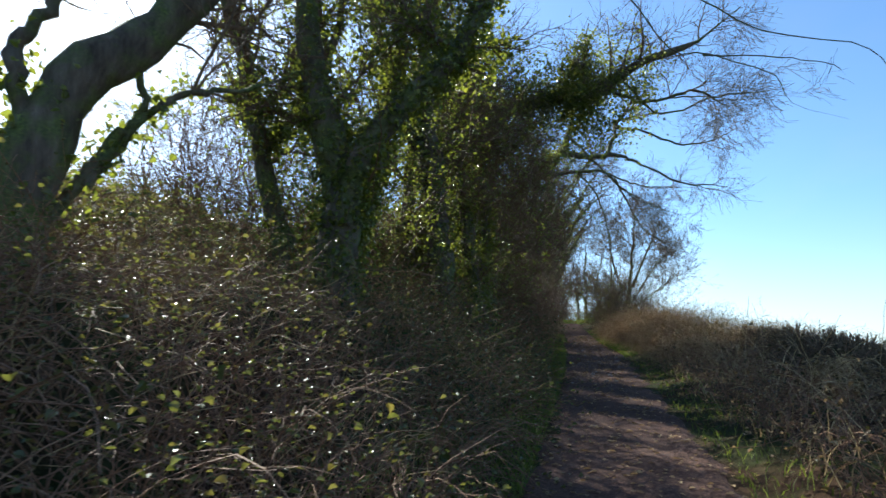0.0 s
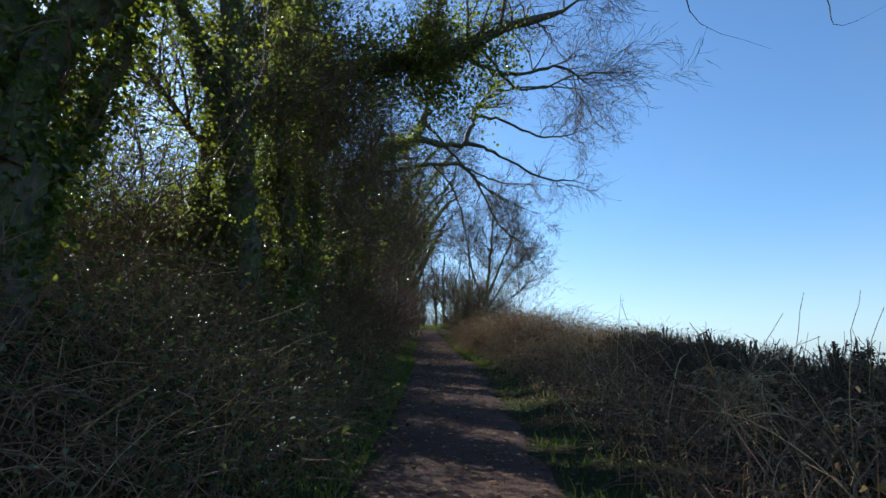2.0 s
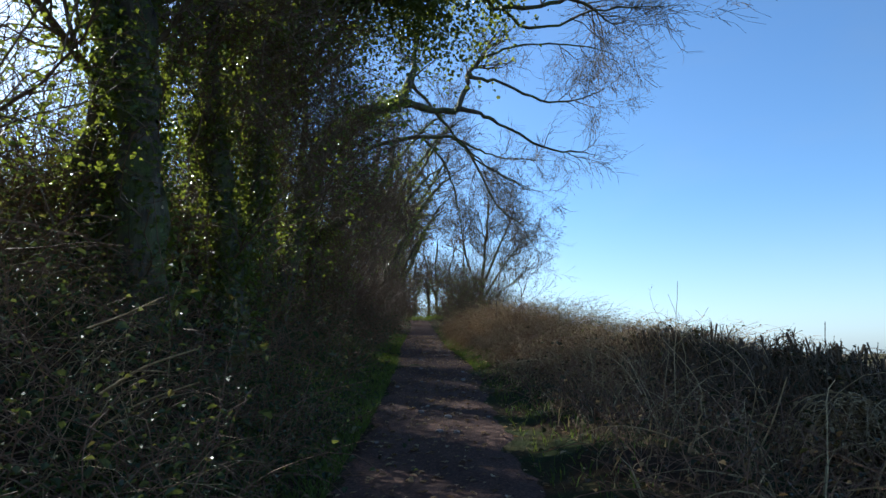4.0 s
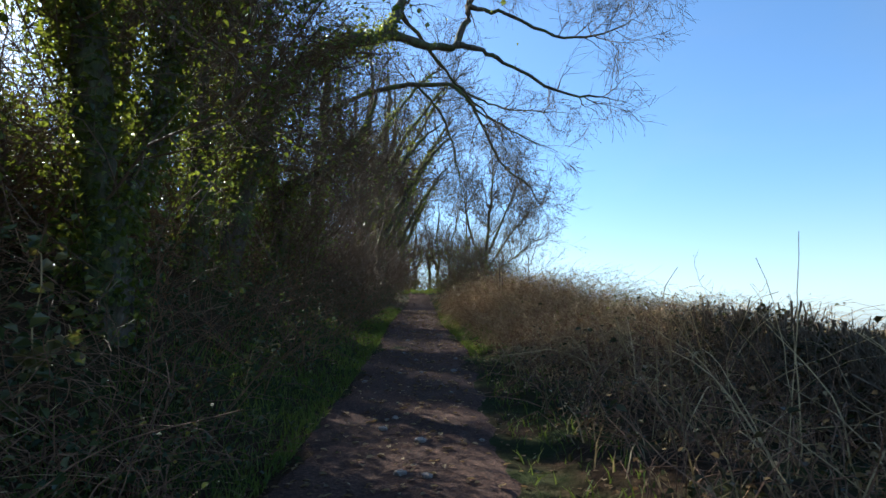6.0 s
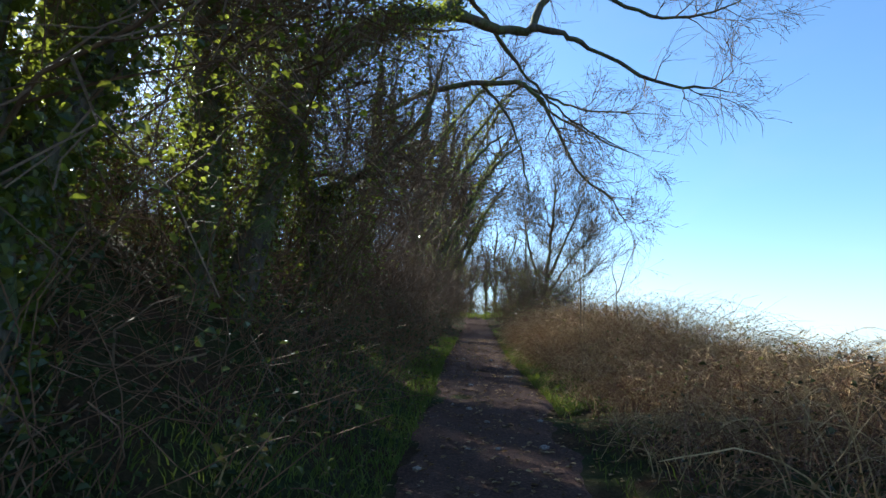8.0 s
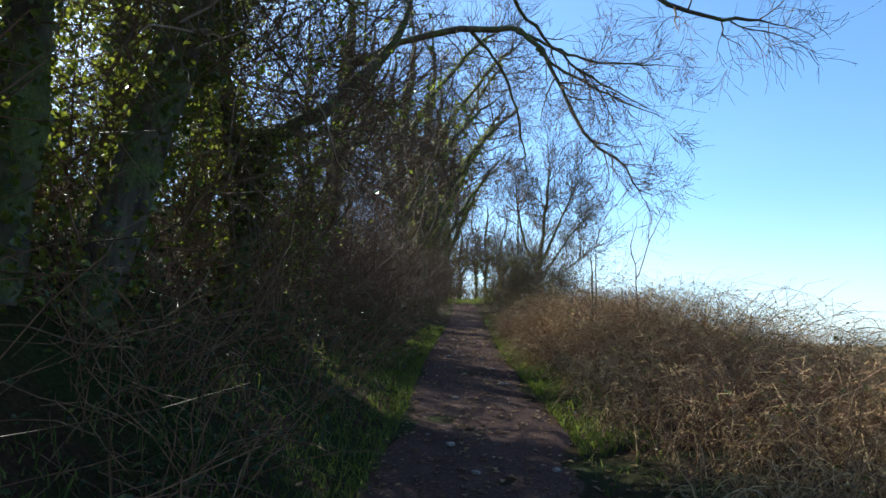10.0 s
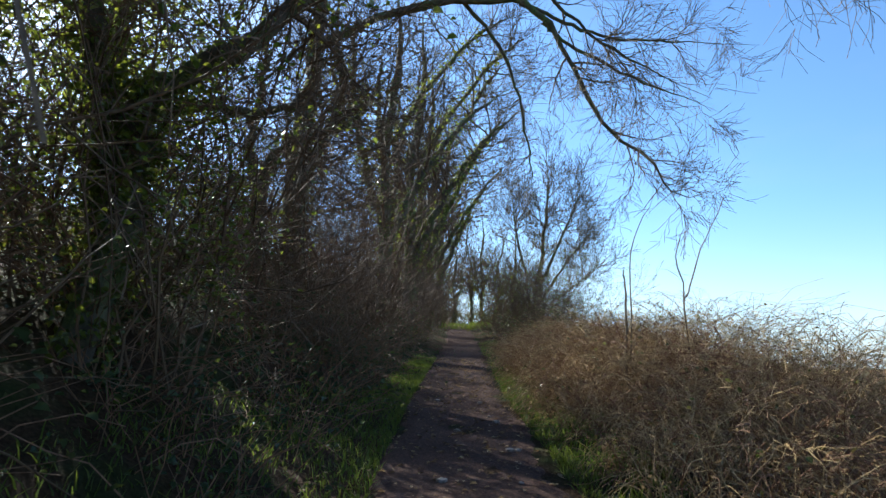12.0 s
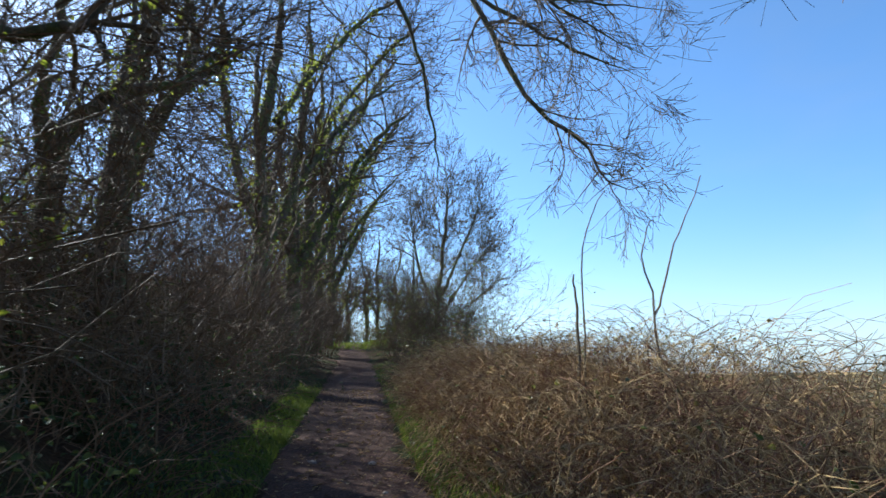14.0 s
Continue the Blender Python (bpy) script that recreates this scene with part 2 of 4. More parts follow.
def rise(y):
    """Height of the path's middle."""
    return 0.15 + 0.077 * np.minimum(y, 43) + 0.1 * np.clip(y - 43, 0, 14) + 0.03 * np.clip(y - 57, 0, 6) - 0.06 * np.clip(y - 66, 0, 400)


def land(x, y):
    x, y = np.asarray(x, float), np.asarray(y, float)
    base = rise(y)
    mid, half = path_mid(y), path_half(y)
    dl, dr = mid - half - x, x - mid - half
    h = base + 1.15 * smooth(0.0, 2.6, dl) + 0.27 * np.clip(dl - 1.5, 0, 7.5) + 0.13 * np.clip(dl - 3.4, 0, 5.6)
    h = h + 0.12 * smooth(0, 0.5, dr) - 0.2 * smooth(1.0, 4, dr) - 0.14 * np.clip(dr - 4.5, 0, 60)
    rough = 0.05 * waves(x, y) + 0.015 * waves(x * 3.3, y * 3.7)
    h = h + rough * np.clip(0.25 + np.maximum(dl, dr) * 1.5, 0.12, 1.6)
    far = smooth(70, 240, np.hypot(x, y - 20))
    return h * (1 - far) - 9.0 * far


def grid(xs, ys, height):
    X, Y = np.meshgrid(xs, ys)
    V = np.stack([X, Y, height(X, Y)], -1).reshape(-1, 3)
    i = np.arange(X.size).reshape(X.shape)
    return V, np.stack([i[:-1, :-1], i[:-1, 1:], i[1:, 1:], i[1:, :-1]], -1).reshape(-1, 4)


xs = np.concatenate([[-3000, -1200, -500, -250, -140, -90, -60, -42, -30, -22, -17, -14, -12], np.arange(-10, 10.01, 0.2), [11, 13, 16, 20, 26, 34, 46, 65, 100, 160, 260, 500, 1200, 3000]])
ys = np.concatenate([[-3000, -1000, -400, -180, -90, -50, -30, -20, -14], np.arange(-10, 45, 0.2), np.arange(45, 75, 0.8), [78, 84, 92, 105, 130, 170, 250, 400, 900, 3000]])
ground = mesh_object("ground", *grid(xs, ys, land), GROUND, smooth=True)
tagged(ground, "rough bank and verge of dark soil, leaf litter and short grass", "ground", kind="structure")

us, vs = np.linspace(-1.25, 1.25, 26), np.arange(-12, 57.5, 0.14)


def trail(u, y):
    x = path_mid(y) + u * path_half(y)
    edge = smooth(0.72, 1.2, np.abs(u) + 0.09 * waves(x * 1.9 + 3, y * 1.4) + 0.04 * waves(x * 5, y * 4))
    return rise(y) + 0.035 - 0.02 * (1 - u * u).clip(0, 1) - 0.16 * edge + 0.012 * waves(x * 2.1, y * 1.7) + 0.006 * waves(x * 7, y * 6)


V, Q = grid(us, vs, trail)
V[:, 0] = path_mid(V[:, 1]) + V[:, 0] * path_half(V[:, 1])
path = mesh_object("path", V, Q, EARTH, smooth=True)
tagged(path, "trodden reddish-brown earth footpath strewn with leaf litter", "path", kind="structure")


def over(x, y, h):
    return np.stack([x, y, land(x, y) + h], -1)


# ---- trees ----


def limb(points, r0, r1, rng, n=22, jitter=0.025):
    P = spline(points, n)
    P[1:-1] += rng.normal(0, min(jitter, r0 * 0.4), (n - 2, 3))
    t = np.linspace(0, 1, n)
    return P, (r0 + (r1 - r0) * t ** 0.8) * (1 - 0.75 * smooth(0.7, 1.0, t))


def tree(label, limbs, seed, boughs=12, bough_len=2.2, twigs=(120, 520, 1100), pull=(0, 0, 1), bend=0.035, ivy=0, ivy_top=1.0, fine=0.5, first=0.45, skip=0, droop=0.0, ivied=None, bough_ivy=0, bear=None, mass=None, least=(0.004, 0.003)):
    """limbs: lines of points with their two radii. skip: how many of the limbs bear no boughs of their own."""
    rng = np.random.default_rng(seed)
    top = new("tree")
    tagged(top, label, "tree", group="trees along the bank")
    L = [limb(p, a, b, rng) for p, a, b in limbs]
    P, R = np.stack([p for p, _ in L]), np.stack([r for _, r in L])
    R = R * (1 + 0.12 * rng.normal(0, 1, R.shape).clip(-1, 1))
    R[:, 0] *= 1.25
    for i in range(len(P)):
        mesh_object("limb" if i else "trunk", *tubes(P[i:i + 1], R[i:i + 1], 12), BARK, top, smooth=True)
    B, RB = sprout(P[skip:bear], R[skip:bear], boughs, bough_len, rng, 9, 0.9, 0.17, pull, bend, first, 0.5)
    a, b, c = twigs
    T1, R1 = sprout(B, RB, a, bough_len * 0.55, rng, 7, 0.75, 0.21, (0, 0, 1), bend - droop, 0.15, 0.6)
    T2, R2 = sprout(T1, R1, b, bough_len * 0.4, rng, 5, 0.7, 0.2, (0, 0, 1), bend - droop, 0.1, 0.7)
    T3, R3 = sprout(T2, R2, c, bough_len * fine * 0.42, rng, 3, 0.7, 0.2, (0, 0, 1), bend - droop, 0.1, 0.8)
    R2, R3 = np.maximum(R2, least[0]), np.maximum(R3, least[1])
    mesh_object("crown", *joined(tubes(B, RB, 6), tubes(T1, R1, 4), tubes(T2, R2, 3), tubes(T3, R3, 3)), TWIG, top)
    if ivy:
        clad = limbs[:ivied]
        Pd = np.stack([spline(p, 120) for p, _, _ in clad])
        rad = np.stack([np.linspace(r0, r1, 120) for _, r0, r1 in clad])
        who, at = rng.integers(0, len(clad), ivy), (rng.random(ivy) ** 1.1 * 119 * ivy_top).astype(int)
        out = unit(rng.normal(0, 1, (ivy, 3)) * np.array([1, 1, 0.45]))
        C = Pd[who, at] + rng.normal(0, 0.05, (ivy, 3)) + out * (rad[who, at] + np.abs(rng.normal(0.04, 0.11, ivy)))[:, None]
        if bough_ivy:
            pts = np.concatenate([B[:, :7].reshape(-1, 3), T1[:, :3].reshape(-1, 3)])
            pts = pts[pts[:, 0] < 0.1]
            C2 = pts[rng.integers(0, len(pts), bough_ivy)] + rng.normal(0, 0.13, (bough_ivy, 3))
            C, out = np.concatenate([C, C2]), np.concatenate([out, unit(rng.normal(0, 1, (bough_ivy, 3)))])
        if mass:                     # bushy ivy hanging about a stretch of one limb
            k, lo, hi, wide, many = mass
            at = (lo + (hi - lo) * rng.random(many)) * 119
            near = Pd[k, at.astype(int)] + rng.normal(0, wide, (many, 3)) * np.array([0.8, 1, 1]) - np.array([0, 0, wide * 0.5])
            lump = waves(near[:, 0] * 1.7, near[:, 2] * 1.9 + near[:, 1])
            C = np.concatenate([C, near[lump > -0.35]])
            out = np.concatenate([out, unit(rng.normal(0, 1, ((lump > -0.35).sum(), 3)))])
        V, Q = leaves(C, unit(out + np.array([0, 0, 0.5])), 0.042 + 0.045 * rng.random(len(C)), rng, 0.9)
        part = mesh_object("ivy", V, Q, IVY, top)
        part["label"] = "glossy dark green ivy leaves"
    return top


# near trees on the bank
tree("leaning rough-barked tree on the bank", [
    ([(-4.6, 4.0, 0.9), (-4.43, 4.05, 2.18), (-4.38, 4.1, 3.06), (-4.18, 4.3, 3.76), (-3.86, 4.6, 4.28), (-3.5, 4.86, 4.84), (-2.9, 5.3, 6.0), (-2.2, 6.0, 8.2)], 0.31, 0.12),
    ([(-4.3, 4.25, 2.6), (-3.96, 4.5, 3.31), (-3.81, 4.63, 3.6), (-3.84, 4.61, 4.2), (-3.7, 4.8, 5.2)], 0.06, 0.02),
    ([(-4.1, 4.4, 2.9), (-3.68, 4.74, 3.74), (-3.18, 5.09, 3.93), (-2.7, 5.5, 4.3)], 0.05, 0.015),
    ([(-4.4, 4.05, 3.3), (-4.5, 3.97, 3.93), (-4.37, 4.11, 4.45), (-4.5, 4.2, 5.6)], 0.09, 0.04)], 11,
     boughs=12, bough_len=1.6, twigs=(70, 240, 420), ivy=500, ivy_top=0.4)
tree("slender ivy-clad tree on the bank", [
    ([(-4.2, 8.3, 1.2), (-4.25, 8.27, 2.63), (-4.35, 8.22, 3.35), (-4.62, 8.07, 4.58), (-4.88, 7.9, 5.83), (-5.2, 7.7, 7.2), (-5.3, 7.6, 9.6)], 0.2, 0.09),
    ([(-4.6, 8.1, 4.4), (-4.2, 8.6, 5.4), (-3.9, 9.2, 7.2), (-3.8, 9.6, 9.4)], 0.1, 0.05)], 12,
     boughs=16, bough_len=2.0, twigs=(130, 420, 800), ivy=2600, bough_ivy=1500)
tree("thick ivy-clad tree with a mossy leaning limb", [
    ([(-3.05, 7.3, 1.0), (-3.06, 7.28, 2.27), (-3.03, 7.3, 3.11), (-3.19, 7.23, 4.19), (-3.43, 7.12, 5.3), (-3.5, 7.0, 7.0), (-3.3, 7.2, 9.5)], 0.3, 0.14),
    ([(-3.0, 7.2, 3.1), (-2.61, 7.25, 4.23), (-1.95, 7.45, 4.93), (-1.46, 7.56, 5.62), (-1.0, 7.9, 6.9), (-0.6, 8.6, 9.0)], 0.17, 0.08),
    ([(-3.1, 7.4, 2.4), (-2.8, 8.0, 4.0), (-2.7, 8.5, 6.0), (-2.6, 8.8, 8.6)], 0.13, 0.07),
    ([(-1.1, 7.8, 6.7), (-0.4, 7.9, 6.9), (0.5, 8.1, 6.3), (1.0, 8.0, 5.4), (1.5, 8.0, 5.25), (2.2, 8.0, 4.9), (2.36, 8.0, 4.54), (2.95, 8.0, 4.3)], 0.014, 0.004),
    ([(0.5, 8.1, 6.3), (1.3, 8.2, 6.2), (2.1, 8.0, 5.5), (3.15, 8.0, 5.2), (3.46, 8.0, 4.8), (3.54, 8.0, 4.5), (4.0, 8.0, 4.7)], 0.011, 0.0035),
    ([(1.4, 8.0, 5.25), (2.2, 8.0, 5.15), (2.8, 8.0, 5.0), (2.95, 8.0, 4.85)], 0.01, 0.0035)], 13,
     ivied=3, bear=3, boughs=22, bough_len=1.5, twigs=(190, 600, 1000), ivy=8500, bough_ivy=5000)
stem = tree("ivy-clad tree stem in the thicket", [
    ([(-2.7, 10.3, 1.3), (-2.6, 10.4, 3.2), (-2.4, 10.3, 5.2), (-2.3, 10.6, 7.8), (-2.5, 10.9, 10.0)], 0.2, 0.1),
    ([(-2.6, 10.5, 2.6), (-2.2, 10.9, 4.6), (-1.7, 11.4, 6.6), (-1.3, 12.0, 9.0)], 0.12, 0.06)], 14,
     boughs=24, bough_len=2.1, twigs=(180, 600, 1100), ivy=4200, bough_ivy=5500)
tree("broad ivy-wrapped tree on the bank", [
    ([(-2.9, 12.2, 1.6), (-2.9, 12.2, 2.8), (-2.95, 12.2, 4.0), (-3.1, 12.2, 5.4), (-3.3, 12.1, 7.6), (-3.2, 12.3, 10.5)], 0.3, 0.15),
    ([(-3.0, 12.2, 4.4), (-3.5, 12.0, 6.0), (-4.1, 11.8, 7.6), (-4.4, 11.7, 9.4)], 0.16, 0.07)], 15,
     boughs=12, bough_len=1.7, twigs=(90, 300, 500), ivy=5000, bough_ivy=900)
tree("ivy-clad tree with yellow-green leaves", [
    ([(-2.4, 13.8, 1.7), (-2.45, 13.8, 2.7), (-2.58, 13.8, 3.6), (-2.74, 13.8, 4.6), (-2.9, 13.8, 6.2), (-2.8, 14.0, 9.0)], 0.22, 0.1),
    ([(-2.5, 13.9, 3.0), (-2.4, 14.6, 4.4), (-2.6, 15.2, 6.2), (-2.5, 15.6, 8.6)], 0.12, 0.06)], 16,
     boughs=9, bough_len=1.5, twigs=(60, 200, 380), ivy=5600, bough_ivy=1500)
tree("leaning ivy-covered tree reaching over the path", [
    ([(-3.7, 15.4, 2.0), (-3.64, 15.7, 4.3), (-3.4, 15.8, 6.5), (-2.5, 15.8, 7.75), (-1.2, 15.8, 8.1), (0.3, 15.8, 8.25), (1.0, 15.9, 8.8), (2.15, 16.0, 9.2), (2.9, 16.1, 9.55), (3.8, 16.2, 10.3)], 0.3, 0.05),
    ([(0.4, 15.9, 8.3), (1.5, 16.3, 8.0), (2.7, 16.6, 8.3), (3.7, 16.9, 7.8)], 0.06, 0.02),
    ([(0.9, 16.2, 8.6), (1.8, 16.5, 7.75), (3.2, 16.5, 8.1), (4.9, 16.5, 8.15)], 0.04, 0.012),
    ([(-3.4, 15.8, 6.4), (-3.6, 16.2, 8.4), (-3.4, 16.4, 11.0)], 0.18, 0.08)], 17,
     boughs=64, bough_len=1.5, twigs=(320, 1000, 1500), ivy=6500, ivy_top=0.62, droop=0.05, ivied=1, bough_ivy=7000, fine=0.75, mass=(0, 0.26, 0.66, 0.58, 22000))
tree("upright tree stem in the thicket", [
    ([(-3.1, 17.3, 2.0), (-3.07, 17.3, 4.4), (-3.2, 17.3, 6.1), (-3.4, 17.3, 8.4), (-3.4, 17.5, 11)], 0.2, 0.1)], 18,
     boughs=34, bough_len=2.2, twigs=(200, 700, 1200), ivy=3000, bough_ivy=2200)
tree("tall ivy-smothered tree standing back from the path", [
    ([(-4.5, 20.7, 2.9), (-4.5, 20.7, 5.3), (-4.6, 20.7, 7.0), (-4.8, 20.7, 9.3), (-4.8, 20.9, 11.9)], 0.2, 0.1)], 24,
     boughs=26, bough_len=2.0, twigs=(160, 550, 900), ivy=3500, mass=(0, 0.35, 0.95, 0.7, 8000))
tree("leaning tree with a crooked limb over the path", [
    ([(-3.0, 18.0, 2.2), (-2.8, 18.6, 4.6), (-2.5, 19.3, 6.4), (-1.7, 20.7, 7.8), (-0.95, 22.1, 8.7), (-0.6, 23.0, 10.2), (-0.5, 24, 12.2)], 0.2, 0.1),
    ([(-0.95, 22.3, 8.75), (0.1, 23.2, 8.85), (0.62, 23.3, 8.92), (0.85, 23.5, 9.6), (1.05, 23.5, 10.2), (1.6, 23.6, 10.9), (2.3, 23.7, 11.6)], 0.12, 0.05),
    ([(0.62, 23.3, 8.92), (1.3, 23.3, 8.75), (1.87, 23.4, 8.45), (3.3, 23.4, 7.7), (4.2, 23.5, 7.65), (5.1, 23.6, 7.4)], 0.075, 0.012),
    ([(1.0, 23.5, 10.0), (1.9, 23.5, 9.8), (3.2, 23.5, 9.2), (4.5, 23.6, 9.4), (5.8, 23.7, 10.2)], 0.06, 0.012),
    ([(1.3, 23.6, 10.6), (2.6, 23.5, 10.95), (4.4, 23.5, 10.9), (5.7, 23.5, 10.4)], 0.045, 0.012),
    ([(-0.7, 23.0, 9.6), (0.5, 25.5, 9.0), (1.7, 26.0, 7.9), (3.5, 26.2, 7.0)], 0.06, 0.012)], 19,
     boughs=84, bough_len=1.45, twigs=(360, 1150, 1700), ivy=3000, ivied=1, fine=0.75, ivy_top=0.72, droop=0.06, mass=(0, 0.15, 0.6, 0.26, 2400))
tree("bare crooked tree beside the path", [
    ([(-3.6, 26.0, 2.4), (-3.72, 26.0, 4.0), (-3.74, 26.0, 4.75), (-3.75, 26.0, 5.2), (-3.71, 26.0, 5.67), (-3.52, 26.0, 5.98), (-3.23, 26.0, 6.22), (-2.93, 26.0, 6.34), (-2.3, 26.1, 6.6), (-1.7, 26.3, 7.6)], 0.17, 0.06),
    ([(-3.74, 26.0, 5.2), (-3.95, 26.0, 6.3), (-3.8, 26.0, 7.6), (-3.95, 26.1, 9.6)], 0.09, 0.04),
    ([(-3.2, 26.0, 6.22), (-3.05, 26.1, 7.0), (-3.15, 26.2, 8.2)], 0.06, 0.02)], 20,
     boughs=15, bough_len=1.6, twigs=(90, 280, 480), ivy=300)
tree("mossy forked tree with a broken stub limb", [
    ([(-3.9, 28.0, 2.8), (-3.88, 28.0, 4.4), (-3.8, 28.0, 5.55), (-3.58, 28.0, 6.31), (-3.32, 28.0, 7.02), (-3.02, 28.0, 7.56), (-2.94, 28.0, 8.21), (-3.14, 28.0, 8.9), (-3.1, 28.1, 11.0)], 0.19, 0.08),
    ([(-3.08, 28.0, 7.35), (-2.62, 28.0, 7.66), (-2.22, 28.0, 8.05)], 0.075, 0.07)], 21,
     boughs=16, bough_len=1.8, twigs=(110, 350, 600), ivy=600, bear=1)
tree("ivy-smothered tree with a bare limb held out level", [
    ([(-4.95, 23.8, 3.0), (-4.95, 23.8, 5.2), (-5.0, 23.8, 7.2), (-5.1, 23.9, 9.4), (-5.1, 24.0, 11.8)], 0.2, 0.1),
    ([(-4.95, 23.8, 5.4), (-4.1, 23.9, 6.0), (-3.26, 24.0, 6.0), (-2.68, 24.0, 6.03), (-2.45, 24.0, 6.25), (-2.1, 24.1, 6.9)], 0.085, 0.04),
    ([(-2.54, 24.0, 6.13), (-2.43, 24.0, 5.87), (-2.35, 24.0, 5.65)], 0.04, 0.015)], 25,
     boughs=22, bough_len=1.8, twigs=(140, 450, 750), ivy=3000, ivied=1, mass=(0, 0.3, 0.95, 0.6, 6500))
tree("old leaning tree with twisted limbs", [
    ([(-3.0, 20.5, 2.3), (-2.86, 20.8, 4.0), (-2.78, 20.8, 4.7), (-2.44, 20.8, 5.0), (-1.9, 20.8, 5.3), (-1.2, 21.2, 6.4), (-0.8, 21.8, 8.0)], 0.17, 0.05),
    ([(-2.86, 20.78, 3.9), (-3.0, 20.7, 4.6), (-3.2, 20.6, 5.8), (-3.1, 20.4, 7.6), (-3.3, 20.4, 9.6)], 0.1, 0.06)], 22,
     boughs=8, bough_len=1.5, twigs=(60, 200, 340), ivy=2200, ivy_top=0.45)
tree("tall tree with long limbs drooping over the path", [
    ([(-3.6, 27.0, 2.9), (-3.5, 27.2, 6.0), (-3.4, 27.5, 8.7), (-3.3, 27.6, 11)], 0.24, 0.12),
    ([(-3.45, 27.4, 8.6), (-1.78, 27.5, 9.4), (0.07, 27.5, 9.6), (0.78, 27.5, 9.35), (1.38, 27.5, 8.4), (2.04, 27.5, 7.05), (2.85, 27.5, 6.35), (3.3, 27.5, 5.7), (4.2, 27.5, 5.9)], 0.095, 0.01),
    ([(0.95, 27.5, 9.1), (1.3, 27.5, 8.7), (2.26, 27.5, 8.1), (3.0, 27.4, 7.7), (4.0, 27.3, 7.2)], 0.05, 0.01),
    ([(0.5, 27.5, 9.5), (1.4, 27.6, 9.1), (2.27, 27.6, 8.8), (3.25, 27.6, 8.7), (4.9, 27.6, 8.6)], 0.05, 0.01),
    ([(-0.6, 27.5, 9.6), (0.3, 28.2, 8.6), (0.7, 28.8, 7.2), (0.9, 29.2, 5.8)], 0.05, 0.01)], 23,
     boughs=66, bough_len=1.05, twigs=(280, 900, 1300), ivy=300, ivied=1, fine=0.75, droop=0.06)

stem.matrix_basis = pose(-1.3, 2.5, 0.3)

# further along
far_one = tree("bare ivied tree further along the path", [
    ([(0, 0, -0.4), (0.1, 0, 2.2), (0.0, 0.1, 4.5), (0.3, 0.2, 7.0), (0.2, 0.3, 9.5)], 0.2, 0.07),
    ([(0.05, 0, 2.0), (0.9, 0.2, 3.8), (2.0, 0.1, 5.4), (3.3, 0.2, 6.5)], 0.12, 0.03),
    ([(0.3, 0.2, 5.0), (1.2, 0.4, 6.6), (2.4, 0.3, 8.0), (3.4, 0.2, 8.6)], 0.08, 0.03),
    ([(0.0, 0, 2.6), (-0.6, -0.2, 4.4), (-0.9, -0.3, 6.6), (-0.8, -0.1, 8.6)], 0.11, 0.04)], 31,
    boughs=48, bough_len=2.1, twigs=(230, 700, 1000), ivy=1800, ivy_top=0.7, first=0.25, least=(0.006, 0.0045))
rng = np.random.default_rng(5)
spots = [(-3.1, 34.0), (-2.8, 37.2), (-3.0, 42), (-3.1, 47), (-3.1, 53)]
for k, (x, y) in enumerate(spots):
    m = pose(x, y, float(land(x, y)), 0, 0, rng.uniform(-35, 25)) @ Matrix.Scale(rng.uniform(1.0, 1.2), 4)
    if k == 0:
        far_one.matrix_basis = m
    else:
        copy_thing(far_one, m)
wide_one = tree("round-crowned bare tree standing beyond the hedge", [
    ([(0, 0, -0.4), (0.1, 0, 1.6), (0.2, 0, 3.4), (0.5, 0.2, 6.0), (0.8, 0.2, 9.0), (0.7, 0.2, 12)], 0.22, 0.05),
    ([(0.1, 0, 1.4), (1.2, 0.2, 3.2), (2.6, 0.3, 5.2), (4.2, 0.2, 7.0)], 0.12, 0.03),
    ([(0.15, 0, 2.6), (1.3, -0.3, 5.2), (2.4, -0.4, 7.8), (3.0, -0.4, 10)], 0.12, 0.03),
    ([(0.1, 0, 2.0), (-0.9, 0.3, 4.4), (-1.4, 0.3, 7.0), (-1.6, 0.3, 9.6)], 0.12, 0.03),
    ([(0.1, 0, 1.0), (1.6, 0.4, 2.2), (3.4, 0.4, 3.6), (4.4, 0.3, 5.0)], 0.08, 0.02)], 32,
    boughs=130, bough_len=2.4, twigs=(640, 2000, 3000), bend=0.1, fine=0.7, least=(0.009, 0.007))
wide_one.matrix_basis = pose(2.9, 58, float(land(2.9, 58)))
slim = tree("slender bare tree at the end of the path", [
    ([(0, 0, -0.3), (0.15, 0, 1.5), (-0.1, 0.1, 2.8), (0.15, 0.1, 4.5), (-0.2, 0.3, 6.2), (0.2, 0.1, 8.5)], 0.15, 0.04),
    ([(0, 0, 1.5), (0.5, 0.1, 2.6), (0.6, 0.1, 4.2), (1.2, 0.1, 6.0)], 0.08, 0.03)], 33,
    boughs=26, bough_len=1.9, twigs=(90, 300, 480), ivy=700, ivy_top=0.5, first=0.25, least=(0.009, 0.007))
for k, (x, y, a) in enumerate([(-2.6, 60, 0), (-1.5, 63, 70), (-0.6, 61, 150), (0.5, 64, 220), (1.5, 61, 300), (-3.6, 64, 30)]):
    m = pose(x, y, float(land(x, y)), 0, 0, a)
    if k == 0:
        slim.matrix_basis = m
    else:
        copy_thing(slim, m)

# ---- shrubs of the thicket ----
GAPS = (6.4, 7.4, 8.4, 10.7, 12.7, 14.3, 17.1, 19.4, 21.4, 23.6, 26.5, 29.2, 32.0)   # where the thicket is thin and the low sun comes through


